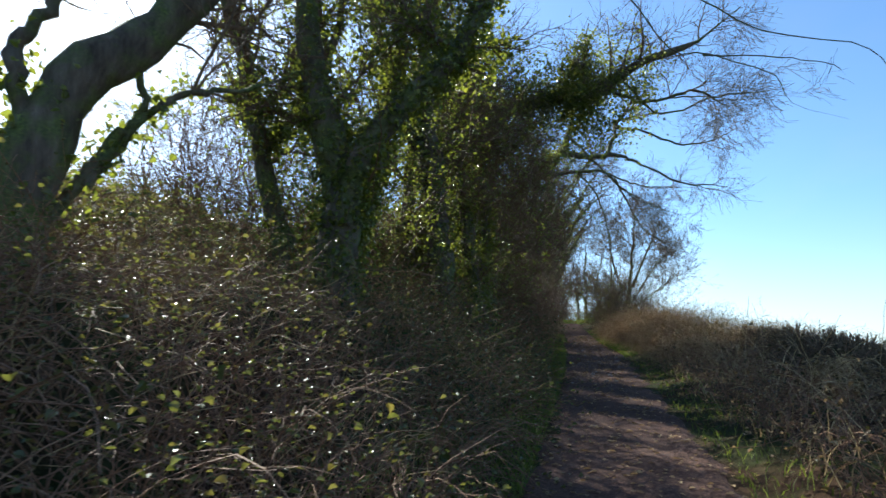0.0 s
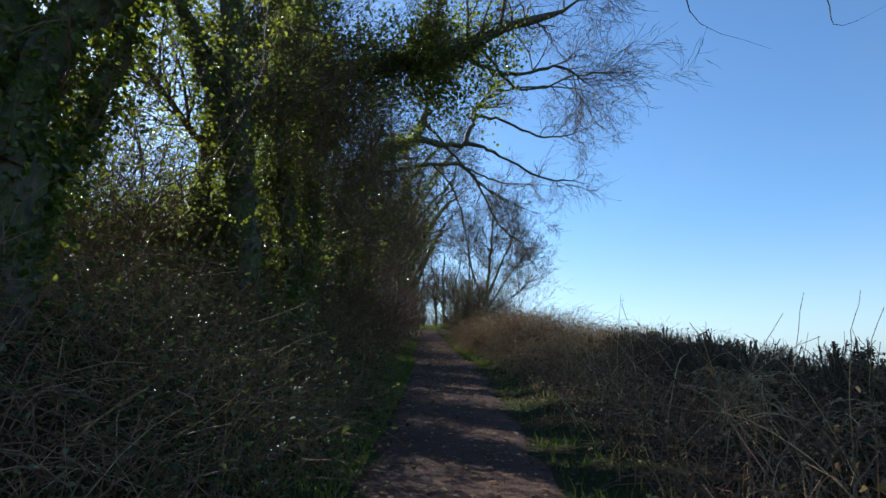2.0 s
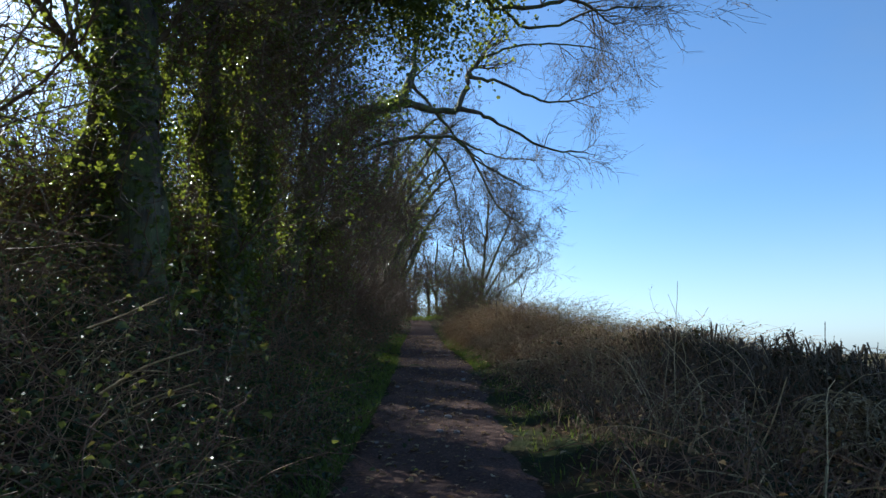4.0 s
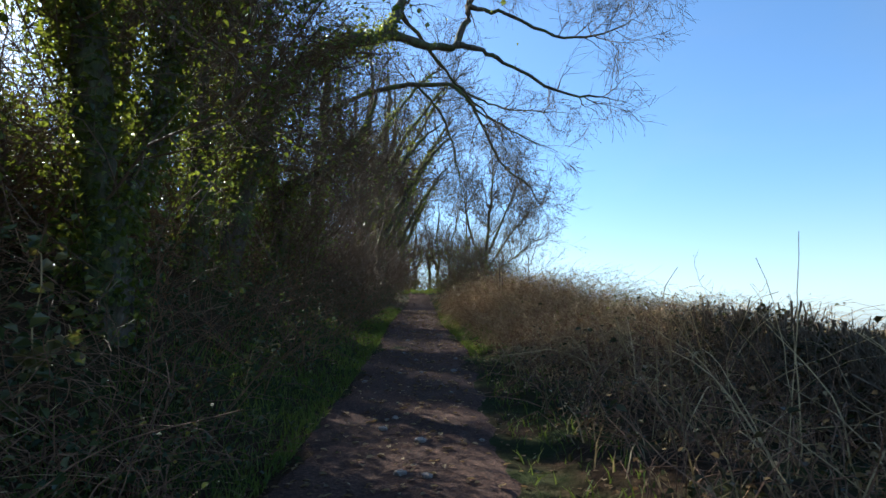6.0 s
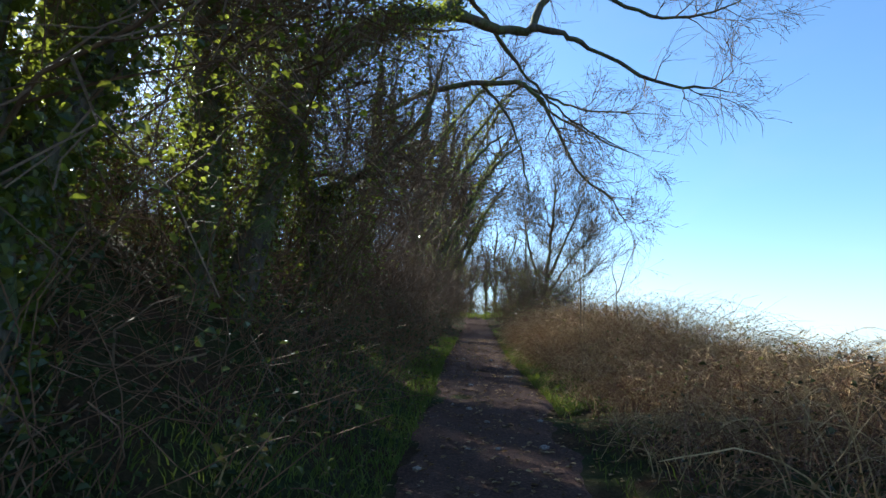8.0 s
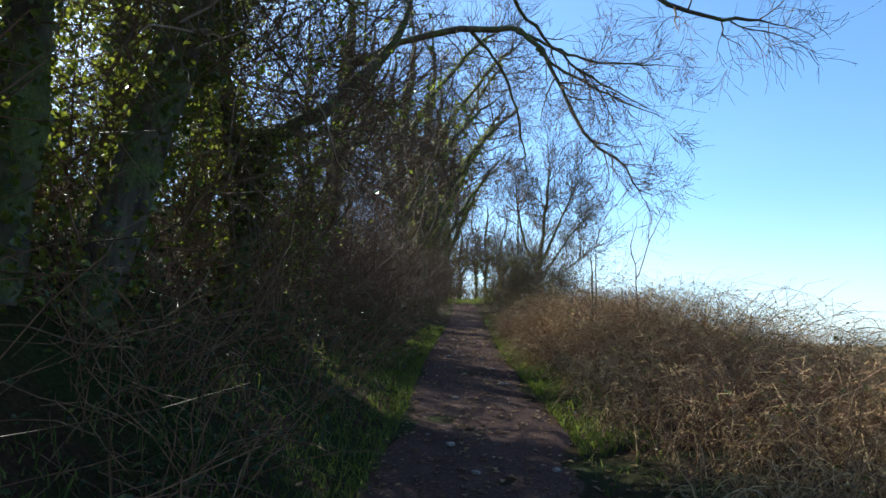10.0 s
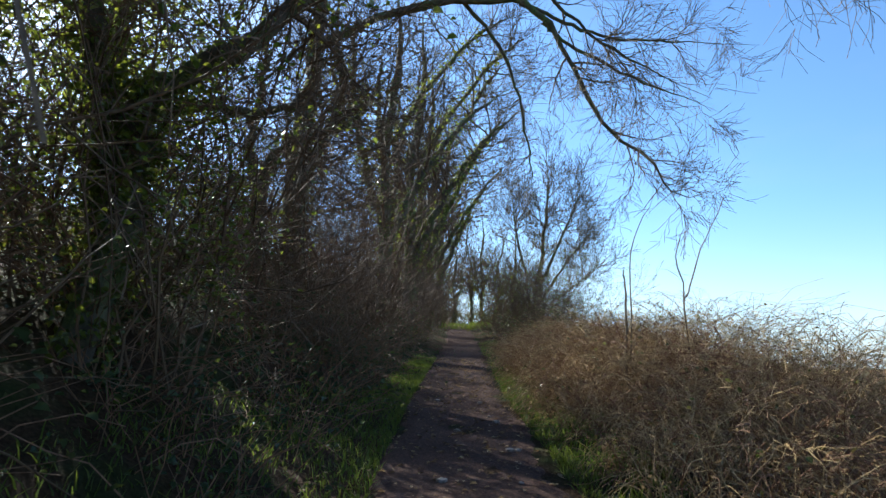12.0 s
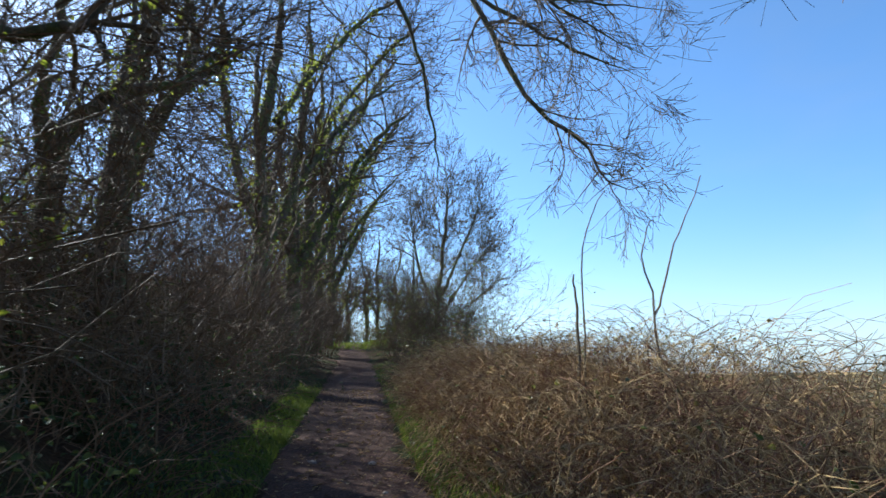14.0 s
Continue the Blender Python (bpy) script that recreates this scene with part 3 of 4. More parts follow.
def thin_here(x, y, w):
    foot = np.asarray(y) + np.asarray(x) / math.tan(radians(SUN_AZ))
    return np.min(np.abs(foot[..., None] - np.array(GAPS)), -1) < w


def shrub(label, seed, height, spread, stems=24, twigs=(170, 850), lean=(0.2, 0, 1), material=HAZEL, leafy=0):
    rng = np.random.default_rng(seed)
    top = new("shrub")
    tagged(top, label, "shrub", group="shrubs of the thicket")
    a = rng.random(stems) * 2 * math.pi
    r = np.sqrt(rng.random(stems))
    start = np.stack([np.cos(a) * r * spread * 0.35, np.sin(a) * r * spread * 0.35, np.full(stems, -0.15)], -1)
    head = np.stack([np.cos(a) * r * 0.5, np.sin(a) * r * 0.5, np.ones(stems)], -1) + np.array(lean) * 0.5
    S = crawl(start, head, height * (0.6 + 0.5 * rng.random(stems)), 9, rng, 0.2, lean, 0.05)
    RS = (0.006 + 0.011 * rng.random(stems))[:, None] * np.linspace(1, 0.25, 9)
    T1, R1 = sprout(S, RS, twigs[0], height * 0.26, rng, 4, 1.0, 0.28, (0, 0, 1), 0.04, 0.12, 0.7)
    T2, R2 = sprout(T1, R1, twigs[1], height * 0.15, rng, 3, 0.9, 0.28, (0, 0, 1), 0.03, 0.1, 0.8)
    mesh_object("wood", *tubes(S, RS, 5), material, top)
    mesh_object("spray", *joined(tubes(T1, np.maximum(R1, 0.004), 3), tubes(T2, np.maximum(R2, 0.003), 3)), material, top)
    if leafy:
        pts = T2.reshape(-1, 3)
        C = pts[rng.integers(0, len(pts), leafy)] + rng.normal(0, 0.06, (leafy, 3))
        mesh_object("foliage", *leaves(C, np.tile([0.0, 0, 1], (leafy, 1)), 0.03 + 0.035 * rng.random(leafy), rng), IVY if seed % 2 else BRAMBLE, top)
    return top


kinds = [shrub("tall brown hazel-like shrub with bare whippy stems", 41, 4.2, 1.7, 18, (110, 520)),
         shrub("tangled bare shrub with grey-brown twigs", 42, 3.3, 2.2, 20, (120, 560)),
         shrub("leafy evergreen undergrowth shrub", 43, 2.5, 1.8, 20, (150, 600), leafy=2600),
         shrub("low dark tangled shrub with sparse leaves", 44, 1.6, 1.8, 24, (170, 700), leafy=1500),
         shrub("dense dark bush beside the end of the path", 45, 4.4, 3.6, 50, (360, 1500), leafy=1800)]
kinds.append(shrub("tall leafy evergreen shrub under the trees", 47, 4.3, 2.0, 16, (130, 420), leafy=3200))
kinds.append(shrub("brown leafless shrub further along the thicket", 48, 4.0, 2.0, 14, (80, 300)))
rng = np.random.default_rng(9)
places = [(2, -3.3, 21.4), (1, -3.4, 25.7), (2, -4.8, 27.1), (5, -3.4, 14.5), (5, -3.9, 19.3), (5, -4.6, 11.8), (5, -3.9, 9.2), (2, -4.6, 12.9), (1, -6.0, 9.5), (1, -7.2, 9.9), (0, -6.7, 11.2), (2, -5.6, 20.4), (1, -5.9, 22.3), (2, -5.7, 18.4), (1, -6.6, 20.8),
          (3, -4.6, 14.0), (3, -5.0, 14.5), (3, -4.4, 13.6), (3, -5.3, 16.8), (3, -5.7, 15.5), (3, -6.2, 16.4), (3, -6.6, 15.2), (3, -5.8, 17.6), (3, -6.4, 13.6)]
for y in np.arange(9.0, 57, 1.7):
    lo = y < 16
    places.append((2 if lo else int(rng.integers(0, 2)), -2.3 - 0.45 * smooth(18, 40, y) + rng.uniform(-0.3, 0.3) - (0.2 if lo else 0.35), y + rng.uniform(-0.4, 0.4)))
for y in np.arange(8.0, 56, 2.7):
    places.append((3 if y < 15 else 1, path_mid(y) - path_half(y) - rng.uniform(1.0, 1.5) - (0.7 if y < 15 else 0.0), y + rng.uniform(-0.5, 0.5)))
for y in np.arange(15.0, 44, 4.0):
    places.append((int(rng.integers(0, 2)), -6.0 + rng.uniform(-1, 0.8), y + rng.uniform(-0.8, 0.8)))
for x, y, k in [(1.2, 45, 4), (1.6, 49, 4), (2.9, 52, 1), (1.2, 54, 4), (4.2, 55, 1), (0.6, 43, 1), (2.6, 43, 4), (1.3, 39, 3), (0.3, 50, 3), (-3.2, 59, 3), (-0.4, 60, 3), (-2.4, 63, 3), (-1.2, 65, 1), (0.6, 62, 1), (-4.0, 62, 4), (1.8, 60, 4)]:
    places.append((k, x, y))
used = set()
for k, x, y in places:
    k = 6 if k < 2 and y > 31 else k
    if -5.5 < x < 0 and k != 5 and thin_here(x, y, 0.75):
        continue
    m = pose(x, y, float(land(x, y)), 0, 0, rng.uniform(-70, 70)) @ Matrix.Scale(rng.uniform(0.85, 1.15) * (0.95 if k < 2 and x < 0 and 24 < y < 44 else 1.0), 4)
    if k in used:
        copy_thing(kinds[k], m)
    else:
        kinds[k].matrix_basis = m
        used.add(k)

# ---- brambles and undergrowth of the bank ----


def canes(name, label, X, Y, length, rng, rise_dir, arch, r, material, n=6, wander=0.2):
    keep = (X > 0) | ~thin_here(X, Y, 0.5) | (Y < 12.5)
    X, Y, length = X[keep], Y[keep], length[keep]
    m = len(X)
    start = over(X, Y, -0.03)
    head = np.stack([rng.normal(0, 0.6, m), rng.normal(0, 0.6, m), 0.5 + rng.random(m)], -1) + np.array(rise_dir)
    P = crawl(start, head, length, n, rng, wander, (0, 0, -1), arch)
    floor = land(P[..., 0], P[..., 1]) + 0.02
    P[:, 1:, 2] = np.maximum(P[:, 1:, 2], floor[:, 1:])
    ob = mesh_object(name, *tubes(P, (r * (0.6 + 0.8 * rng.random(m)))[:, None] * np.linspace(1, 0.45, n), 3), material)
    tagged(ob, label, "brambles", kind="stuff")
    return P


def scatter_leaves(name, label, P, count, size, rng, material, spread=0.05, category="leaves"):
    pts = P.reshape(-1, 3)
    C = pts[rng.integers(0, len(pts), count)] + rng.normal(0, spread, (count, 3))
    C[:, 2] = np.maximum(C[:, 2], land(C[:, 0], C[:, 1]) + 0.015)
    ob = mesh_object(name, *leaves(C, np.tile([0.0, 0, 1], (count, 1)), size * (0.6 + 0.8 * rng.random(count)), rng), material)
    tagged(ob, label, category, kind="stuff")


rng = np.random.default_rng(21)
n = 5200
Y = 1.5 + 11.5 * rng.random(n) ** 1.35
X = path_mid(Y) - path_half(Y) - 0.35 - 5.0 * rng.random(n) ** 1.3
P = canes("bramble_thicket", "arching brown bramble canes tangled over the bank", X, Y, 0.5 + 0.9 * rng.random(n), rng, (0.25, -0.1, 0.2), 0.2, 0.0038, CANE, n=9, wander=0.24)
scatter_leaves("bramble_leaves", "green and yellowing bramble leaves on the bank", P, 22000, 0.036, rng, BRAMBLE)
scatter_leaves("bank_ivy_leaves", "dark ivy leaves trailing low over the bank", P[P[:, 0, 1] > 6], 9000, 0.05, rng, LOWLEAF, 0.12)
n = 3200
Y = rng.uniform(13, 40, n)
X = path_mid(Y) - path_half(Y) - 0.5 - 2.5 * rng.random(n)
P = canes("undergrowth_stems", "dark tangled undergrowth stems at the foot of the thicket", X, Y, 0.6 + 0.9 * rng.random(n), rng, (0.2, -0.1, 0.3), 0.18, 0.0045, CANE)
scatter_leaves("undergrowth_leaves", "small dark evergreen leaves low on the bank", P, 15000, 0.046, rng, LOWLEAF)
n = 1300
Y = rng.uniform(2, 11, n)
X = -1.2 - 4 * rng.random(n)
canes("dry_stems", "pale dead stems lying in the brambles", X, Y, 0.3 + 0.6 * rng.random(n), rng, (0.3, 0, 0.2), 0.2, 0.0035, STRAW, n=6, wander=0.25)
# crooked twigs that fill the thicket
n = 5600
Y = rng.uniform(8.5, 46, n)
X = path_mid(Y) - path_half(Y) - 1.0 - 3.2 * rng.random(n)
H = 0.3 + 4.6 * rng.random(n) ** 1.25 * smooth(0.8, 2.2, path_mid(Y) - path_half(Y) - X)
keep = ~thin_here(X, Y, 0.45)
X, Y, H = X[keep], Y[keep], H[keep]
n = len(X)
P = crawl(over(X, Y, H), rng.normal(0, 1, (n, 3)) + np.array([0.3, -0.2, 0.4]), 0.5 + 1.1 * rng.random(n), 5, rng, 0.3, (0, 0, 1), 0.02)
ob = mesh_object("thicket_tangle", *tubes(P, (0.003 + 0.006 * rng.random(n) ** 2)[:, None] * np.linspace(1, 0.4, 5), 3), HAZEL)
tagged(ob, "crooked bare grey-brown twigs tangled through the thicket", "twigs", kind="stuff")
n = 6800
Y = rng.uniform(24, 58, n)
X = path_mid(Y) - path_half(Y) - 0.55 - 3.0 * rng.random(n)
H = 0.4 + 4.8 * np.interp(Y, [26, 33], [0.7, 1.0]) * rng.random(n) ** 1.2 * smooth(0.3, 1.3, path_mid(Y) - path_half(Y) - X)
P = crawl(over(X, Y, H), rng.normal(0, 0.8, (n, 3)) + np.array([0.3, -0.1, 0.8]), 0.6 + 1.0 * rng.random(n), 4, rng, 0.25, (0, 0, 1), 0.04)
ob = mesh_object("hazel_twigs", *tubes(P, (0.0035 + 0.005 * rng.random(n) ** 2)[:, None] * np.linspace(1, 0.4, 4), 3), HAZEL)
tagged(ob, "brown hazel twigs crowding the path further on", "twigs", kind="stuff")
n = 900
Y, X = rng.uniform(18, 28, n), rng.uniform(-6.2, -2.8, n)
P = crawl(over(X, Y, 1.0 + 2.8 * rng.random(n)), rng.normal(0, 1, (n, 3)) + np.array([0.2, -0.1, 0.3]), 0.6 + 1.2 * rng.random(n), 5, rng, 0.25, (0, 0, 1), 0.0)
ob = mesh_object("bough_tangle", *tubes(P, (0.004 + 0.012 * rng.random(n) ** 3)[:, None] * np.linspace(1, 0.4, 5), 3), TWIG)
tagged(ob, "dark crooked boughs tangled between the tree stems", "twigs", kind="stuff")
# twiggy crowns of the thicket leaning out towards the path
n = 3000
Y = rng.uniform(12.5, 21, n)
X = path_mid(Y) - path_half(Y) - 0.25 - 2.3 * rng.random(n)
H = 3.2 + 2.9 * rng.random(n) - (land(X, Y) - rise(Y)) - 0.9 * smooth(1.2, 0.2, path_mid(Y) - path_half(Y) - X)
P = crawl(over(X, Y, H), rng.normal(0, 0.9, (n, 3)) + np.array([0.5, -0.1, 0.5]), 0.6 + 0.9 * rng.random(n), 6, rng, 0.28, (0, 0, 1), 0.03)
ob = mesh_object("overhead_twigs", *tubes(P, (0.003 + 0.006 * rng.random(n) ** 2)[:, None] * np.linspace(1, 0.4, 6), 3), HAZEL)
tagged(ob, "brown twigs of the thicket leaning out overhead", "twigs", kind="stuff")
scatter_leaves("overhead_ivy_leaves", "scattered ivy leaves high in the thicket", P, 3800, 0.05, rng, IVY, 0.1)
# dense dark understorey low behind the front of the thicket
n = 6800
Y = rng.uniform(9, 44, n)
X = path_mid(Y) - path_half(Y) - 1.8 - 5.0 * rng.random(n)
keep = ~thin_here(X, Y, 0.4)
X, Y = X[keep], Y[keep]
n = len(X)
top = np.clip(0.75 * (path_mid(Y) - X) - (land(X, Y) - rise(Y)) + 0.2, 0.4, 3.0)
H = top * rng.random(n)
P = crawl(over(X, Y, H), rng.normal(0, 1, (n, 3)) + np.array([0.2, -0.1, 0.2]), 0.5 + 0.9 * rng.random(n), 5, rng, 0.28, (0, 0, -1), 0.05)
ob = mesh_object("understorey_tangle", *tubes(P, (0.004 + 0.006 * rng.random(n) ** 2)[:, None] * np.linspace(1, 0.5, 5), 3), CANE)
tagged(ob, "dense dark tangle of dead stems under the trees", "twigs", kind="stuff")
# sunlit scrub behind the trees
n = 5200
Y, X = rng.uniform(2, 26, n), rng.uniform(-11, -5.2, n)
P = canes("hillside_scrub", "sunlit yellow-brown scrub on the rising hillside", X, Y, 0.4 + 0.6 * rng.random(n), rng, (0, 0, 0.2), 0.2, 0.005, STRAW, n=6)
scatter_leaves("hillside_scrub_leaves", "sunlit olive leaves of the hillside scrub", P, 15000, 0.055, rng, BRAMBLE, 0.07)

# ---- hedge and brambles across the path ----


def hedge_x(y):
    return np.interp(y, [-4, 7, 12, 16, 18, 20, 22, 24, 26, 30, 40, 55], [4.2, 4.0, 4.25, 4.15, 3.9, 3.5, 3.0, 2.5, 2.0, 2.0, 2.2, 2.2])


def hedge_top(y):
    """Height of the hedge's top above the path."""
    return np.interp(y, [-4, 7, 12, 15, 18, 22, 24, 26, 29, 34, 45, 55], [0.78, 0.8, 0.84, 0.87, 0.92, 1.12, 1.54, 1.64, 1.4, 1.1, 1.0, 1.2])


rng = np.random.default_rng(33)
n = 4000
Y = rng.uniform(4, 17.5, n)
X = hedge_x(Y) + rng.normal(0, 0.32, n)
start = over(X, Y, -0.05)
goal = rise(Y) + hedge_top(Y) + 0.07 * waves(X * 0.8, Y * 1.6) - 0.04 - start[:, 2]
tall = goal * np.minimum(0.97, 0.45 + 0.62 * rng.random(n)) + 0.03
P = crawl(start, np.stack([rng.normal(0, 0.5, n), rng.normal(0, 0.5, n), np.ones(n)], -1), tall * 1.18, 6, rng, 0.26, (0, 0, 1), 0.02)
R = (0.004 + 0.008 * rng.random(n) ** 3 + 0.008 * (rng.random(n) > 0.97))[:, None] * np.linspace(1, 0.8, 6)
T, RT = sprout(P, R, 9500, 0.24, rng, 3, 1.3, 0.35, (0, 0, 1), 0.02, 0.5, 0.7)
ob = mesh_object("trimmed_hedge", *joined(tubes(P, R, 3), tubes(T, np.maximum(RT, 0.003), 3)), TWIG)
tagged(ob, "low flailed field hedge of dark cut stems", "hedge", kind="stuff")
scatter_leaves("hedge_leaves", "dark small leaves in the trimmed hedge", P[:, 2:5], 13000, 0.036, rng, HEDGELEAF, 0.05)

# cut stubs along the hedge's top, and tufts of shoots on them
n = 420
Y = rng.uniform(4, 18, n)
X = hedge_x(Y) + rng.normal(0, 0.16, n)
peak = rise(Y) + hedge_top(Y) + 0.09 * waves(X * 0.8, Y * 1.6) + rng.uniform(-0.14, 0.09, n)
foot = np.stack([X, Y, peak - rng.uniform(0.3, 0.55, n)], -1)
P = crawl(foot, np.stack([rng.normal(0, 0.28, n), rng.normal(0, 0.28, n), np.ones(n)], -1), peak - foot[:, 2], 5, rng, 0.07, (0, 0, 1), 0.0)
R = (0.008 + 0.015 * rng.random(n) ** 2)[:, None] * np.linspace(1, 0.85, 5)
T, RT = sprout(P, R, 2600, 0.17, rng, 4, 0.9, 0.3, (0, 0, 1), 0.06, 0.35, 0.5)
ob = mesh_object("cut_hedge_stubs", *joined(tubes(P, R, 5), tubes(T, np.maximum(RT, 0.0035), 3)), TWIG)
tagged(ob, "thick flailed stubs and short shoots along the hedge top", "hedge", kind="stuff")
tufts = P[rng.random(n) < 0.45][:, 2:4]
scatter_leaves("hedge_top_leaves", "dark leaf tufts clinging to the cut hedge top", tufts, 6500, 0.036, rng, HEDGELEAF, 0.05)
# long pale canes arching over the verge
n = 230
Y = rng.uniform(4, 17, n)
X = path_mid(Y) + path_half(Y) + 0.9 + 2.2 * rng.random(n)
canes("arching_canes", "long pale dead canes arching over the verge", X, Y, 0.7 + 0.8 * rng.random(n), rng, (-0.1, -0.1, 0.7), 0.17, 0.0058, STRAW, n=9, wander=0.1)
n = 2100
Y = rng.uniform(2, 17, n)
X = path_mid(Y) + path_half(Y) + 0.35 + 2.6 * rng.random(n)
P = canes("verge_brambles", "dead brown bramble canes on the verge before the hedge", X, Y, 0.35 + 0.75 * rng.random(n), rng, (0.1, -0.1, 0.2), 0.2, 0.004, CANE)
scatter_leaves("verge_leaves", "withered brown and green leaves on the verge", P, 3600, 0.036, rng, DEAD)
scatter_leaves("verge_green_leaves", "dull green bramble leaves low on the verge", P, 2600, 0.045, rng, HEDGELEAF)


def mound(name, label, n, lower, upper, r, material, wander, arch, patchy=False):
    Y = rng.uniform(16.3, 36, n)
    inner = path_mid(Y) + path_half(Y) + 0.3
    X = inner + (hedge_x(Y) + 2.4 - inner) * rng.random(n)
    f = np.clip((X - inner) / np.maximum(hedge_x(Y) - inner, 0.3), 0, 1)
    tall = (hedge_top(Y) + 0.16 * waves(X * 0.9, Y * 0.8) + 0.12 * waves(X * 2.3 + 1, Y * 2.1) + 0.04) * (0.28 + 0.72 * np.sqrt(f)) * (lower + (upper - lower) * rng.random(n)) + rise(Y) - land(X, Y)
    tall = tall * (1 - 0.4 * np.clip((X - hedge_x(Y) - 1.3) / 1.1, 0, 1))
    if patchy:                   # straw in drifts; the browner canes left between stand in for shaded hollows
        keep = waves(X * 1.2 + 5, Y * 1.4) + 0.6 * rng.random(n) > 0.0
        X, Y, tall, n = X[keep], Y[keep], tall[keep], int(keep.sum())
    start = over(X, Y, -0.04)
    head = np.stack([rng.normal(-0.05, 0.32, n), rng.normal(-0.1, 0.32, n), np.full(n, 1.1)], -1)
    P = crawl(start, head, tall * 1.35 + 0.15, 7, rng, wander, (0, 0, -1), arch)
    lift = np.maximum(P[..., 2] - start[:, None, 2], 0)
    P[..., 2] = start[:, None, 2] + lift * (tall / np.maximum(lift.max(1), 0.05))[:, None].clip(0, 1.5)
    ob = mesh_object(name, *tubes(P, (r * (0.6 + 0.8 * rng.random(n)))[:, None] * np.linspace(1, 0.5, 7), 3), material)
    tagged(ob, label, "brambles", kind="stuff")
    return P


P = mound("bramble_mound", "sunlit mound of dead tan bramble canes beside the path", 9000, 0.8, 1.01, 0.0034, STRAW, 0.22, 0.38, True)
# browner canes mixed in, their colour doing part of the mound's inner shade
P2 = mound("mound_undergrowth", "brown inner canes of the bramble mound, darker to stand in for shade", 9500, 0.5, 1.0, 0.004, CANE, 0.26, 0.22)
T, RT = sprout(P[:, 2:6], np.full((len(P), 4), 0.003), 9000, 0.28, rng, 4, 1.0, 0.3, (0, 0, -1), 0.1, 0.0, 0.9)
ob = mesh_object("mound_twigs", *tubes(T, np.maximum(RT, 0.0022), 3), STRAW)
tagged(ob, "short tangled side twigs in the bramble mound", "brambles", kind="stuff")
scatter_leaves("mound_leaves", "shrivelled brown leaves on the bramble mound", np.concatenate([P, P2])[:, 1:5], 32000, 0.03, rng, DEAD, 0.03)
scatter_leaves("mound_green_leaves", "a few green bramble leaves on the mound", P[:, 2:6], 2500, 0.045, rng, BRAMBLE, 0.04)


n = 420
Y = rng.uniform(16.5, 33, n)
inner = path_mid(Y) + path_half(Y) + 0.5
X = inner + (hedge_x(Y) + 1.0 - inner) * rng.random(n)
f = np.clip((X - inner) / np.maximum(hedge_x(Y) - inner, 0.3), 0, 1)
start = np.stack([X, Y, rise(Y) + hedge_top(Y) * (0.28 + 0.72 * np.sqrt(f)) * rng.uniform(0.5, 0.95, n)], -1)
A = crawl(start, np.stack([rng.normal(-0.15, 0.7, n), rng.normal(-0.1, 0.7, n), np.full(n, 0.55)], -1), 0.45 + 0.65 * rng.random(n), 11, rng, 0.16, (0, 0, -1), 0.3)
A[..., 2] = np.maximum(A[..., 2], land(A[..., 0], A[..., 1]) + 0.02)
T, RT = sprout(A, np.full(A.shape[:2], 0.004), 1900, 0.22, rng, 4, 0.9, 0.25, (0, 0, -1), 0.05, 0.1, 0.8)
ob = mesh_object("arching_mound_canes", *joined(tubes(A, (0.0028 + 0.002 * rng.random(n))[:, None] * np.linspace(1, 0.5, 11), 4), tubes(T, np.maximum(RT, 0.003), 3)), STRAW)
tagged(ob, "long arching bramble canes looping over the mound", "brambles", kind="stuff")


def shoots(label, lines, r, seed, material=TWIG):
    rng = np.random.default_rng(seed)
    top = new("bare_shoot")
    tagged(top, label, "shoot", group="bare shoots above the hedge")
    for pts in lines:
        P = spline(pts, 10)[None] + rng.normal(0, 0.008, (1, 10, 3))
        mesh_object("stem", *tubes(P, r * np.linspace(1, 0.4, 10)[None], 5), material, top)


shoots("thin upright shoot rising out of the bramble mound", [[(1.7, 24.5, 2.5), (1.71, 24.5, 3.6), (1.70, 24.5, 3.98)]], 0.02, 1)
shoots("long curved bare shoot rising out of the mound", [[(1.8, 24.6, 2.5), (1.78, 24.5, 3.5), (1.78, 24.5, 4.13), (1.88, 24.5, 4.5), (2.05, 24.5, 4.8)]], 0.011, 2)
shoots("forked bare shoot rising out of the mound", [[(2.5, 24.5, 2.5), (2.44, 24.5, 3.6), (2.36, 24.5, 4.1), (2.38, 24.5, 4.3), (2.47, 24.5, 4.5)],
                                                    [(2.44, 24.5, 3.6), (2.55, 24.5, 3.81), (2.65, 24.5, 4.2), (2.8, 24.5, 4.5), (3.02, 24.5, 4.95)]], 0.012, 3)
shoots("pale forked stick leaning before the hedge", [[(2.1, 10.9, 0.85), (2.19, 10.9, 1.22), (2.42, 10.9, 1.36), (2.63, 10.9, 1.47)], [(2.2, 10.9, 1.22), (2.27, 10.9, 1.4), (2.3, 10.9, 1.6)]], 0.011, 4, STRAW)
shoots("pale upright stick before the hedge", [[(2.72, 10.9, 0.7), (2.73, 10.9, 1.12), (2.82, 10.9, 1.34), (2.99, 10.9, 1.74)]], 0.012, 5, STRAW)
shoots("thin bare upright stem above the hedge", [[(3.25, 10.9, 0.7), (3.3, 10.9, 1.5), (3.33, 10.9, 2.16)]], 0.008, 8, TWIG)
shoots("long dry stem standing above the hedge", [[(2.9, 6.5, 0.7), (3.04, 6.5, 1.56), (3.2, 6.5, 1.85), (3.33, 6.5, 2.1)]], 0.007, 6, STRAW)
shoots("thin dry stem standing above the hedge", [[(2.95, 7.5, 0.7), (3.01, 7.5, 1.7), (3.15, 7.5, 2.17)]], 0.005, 7, STRAW)

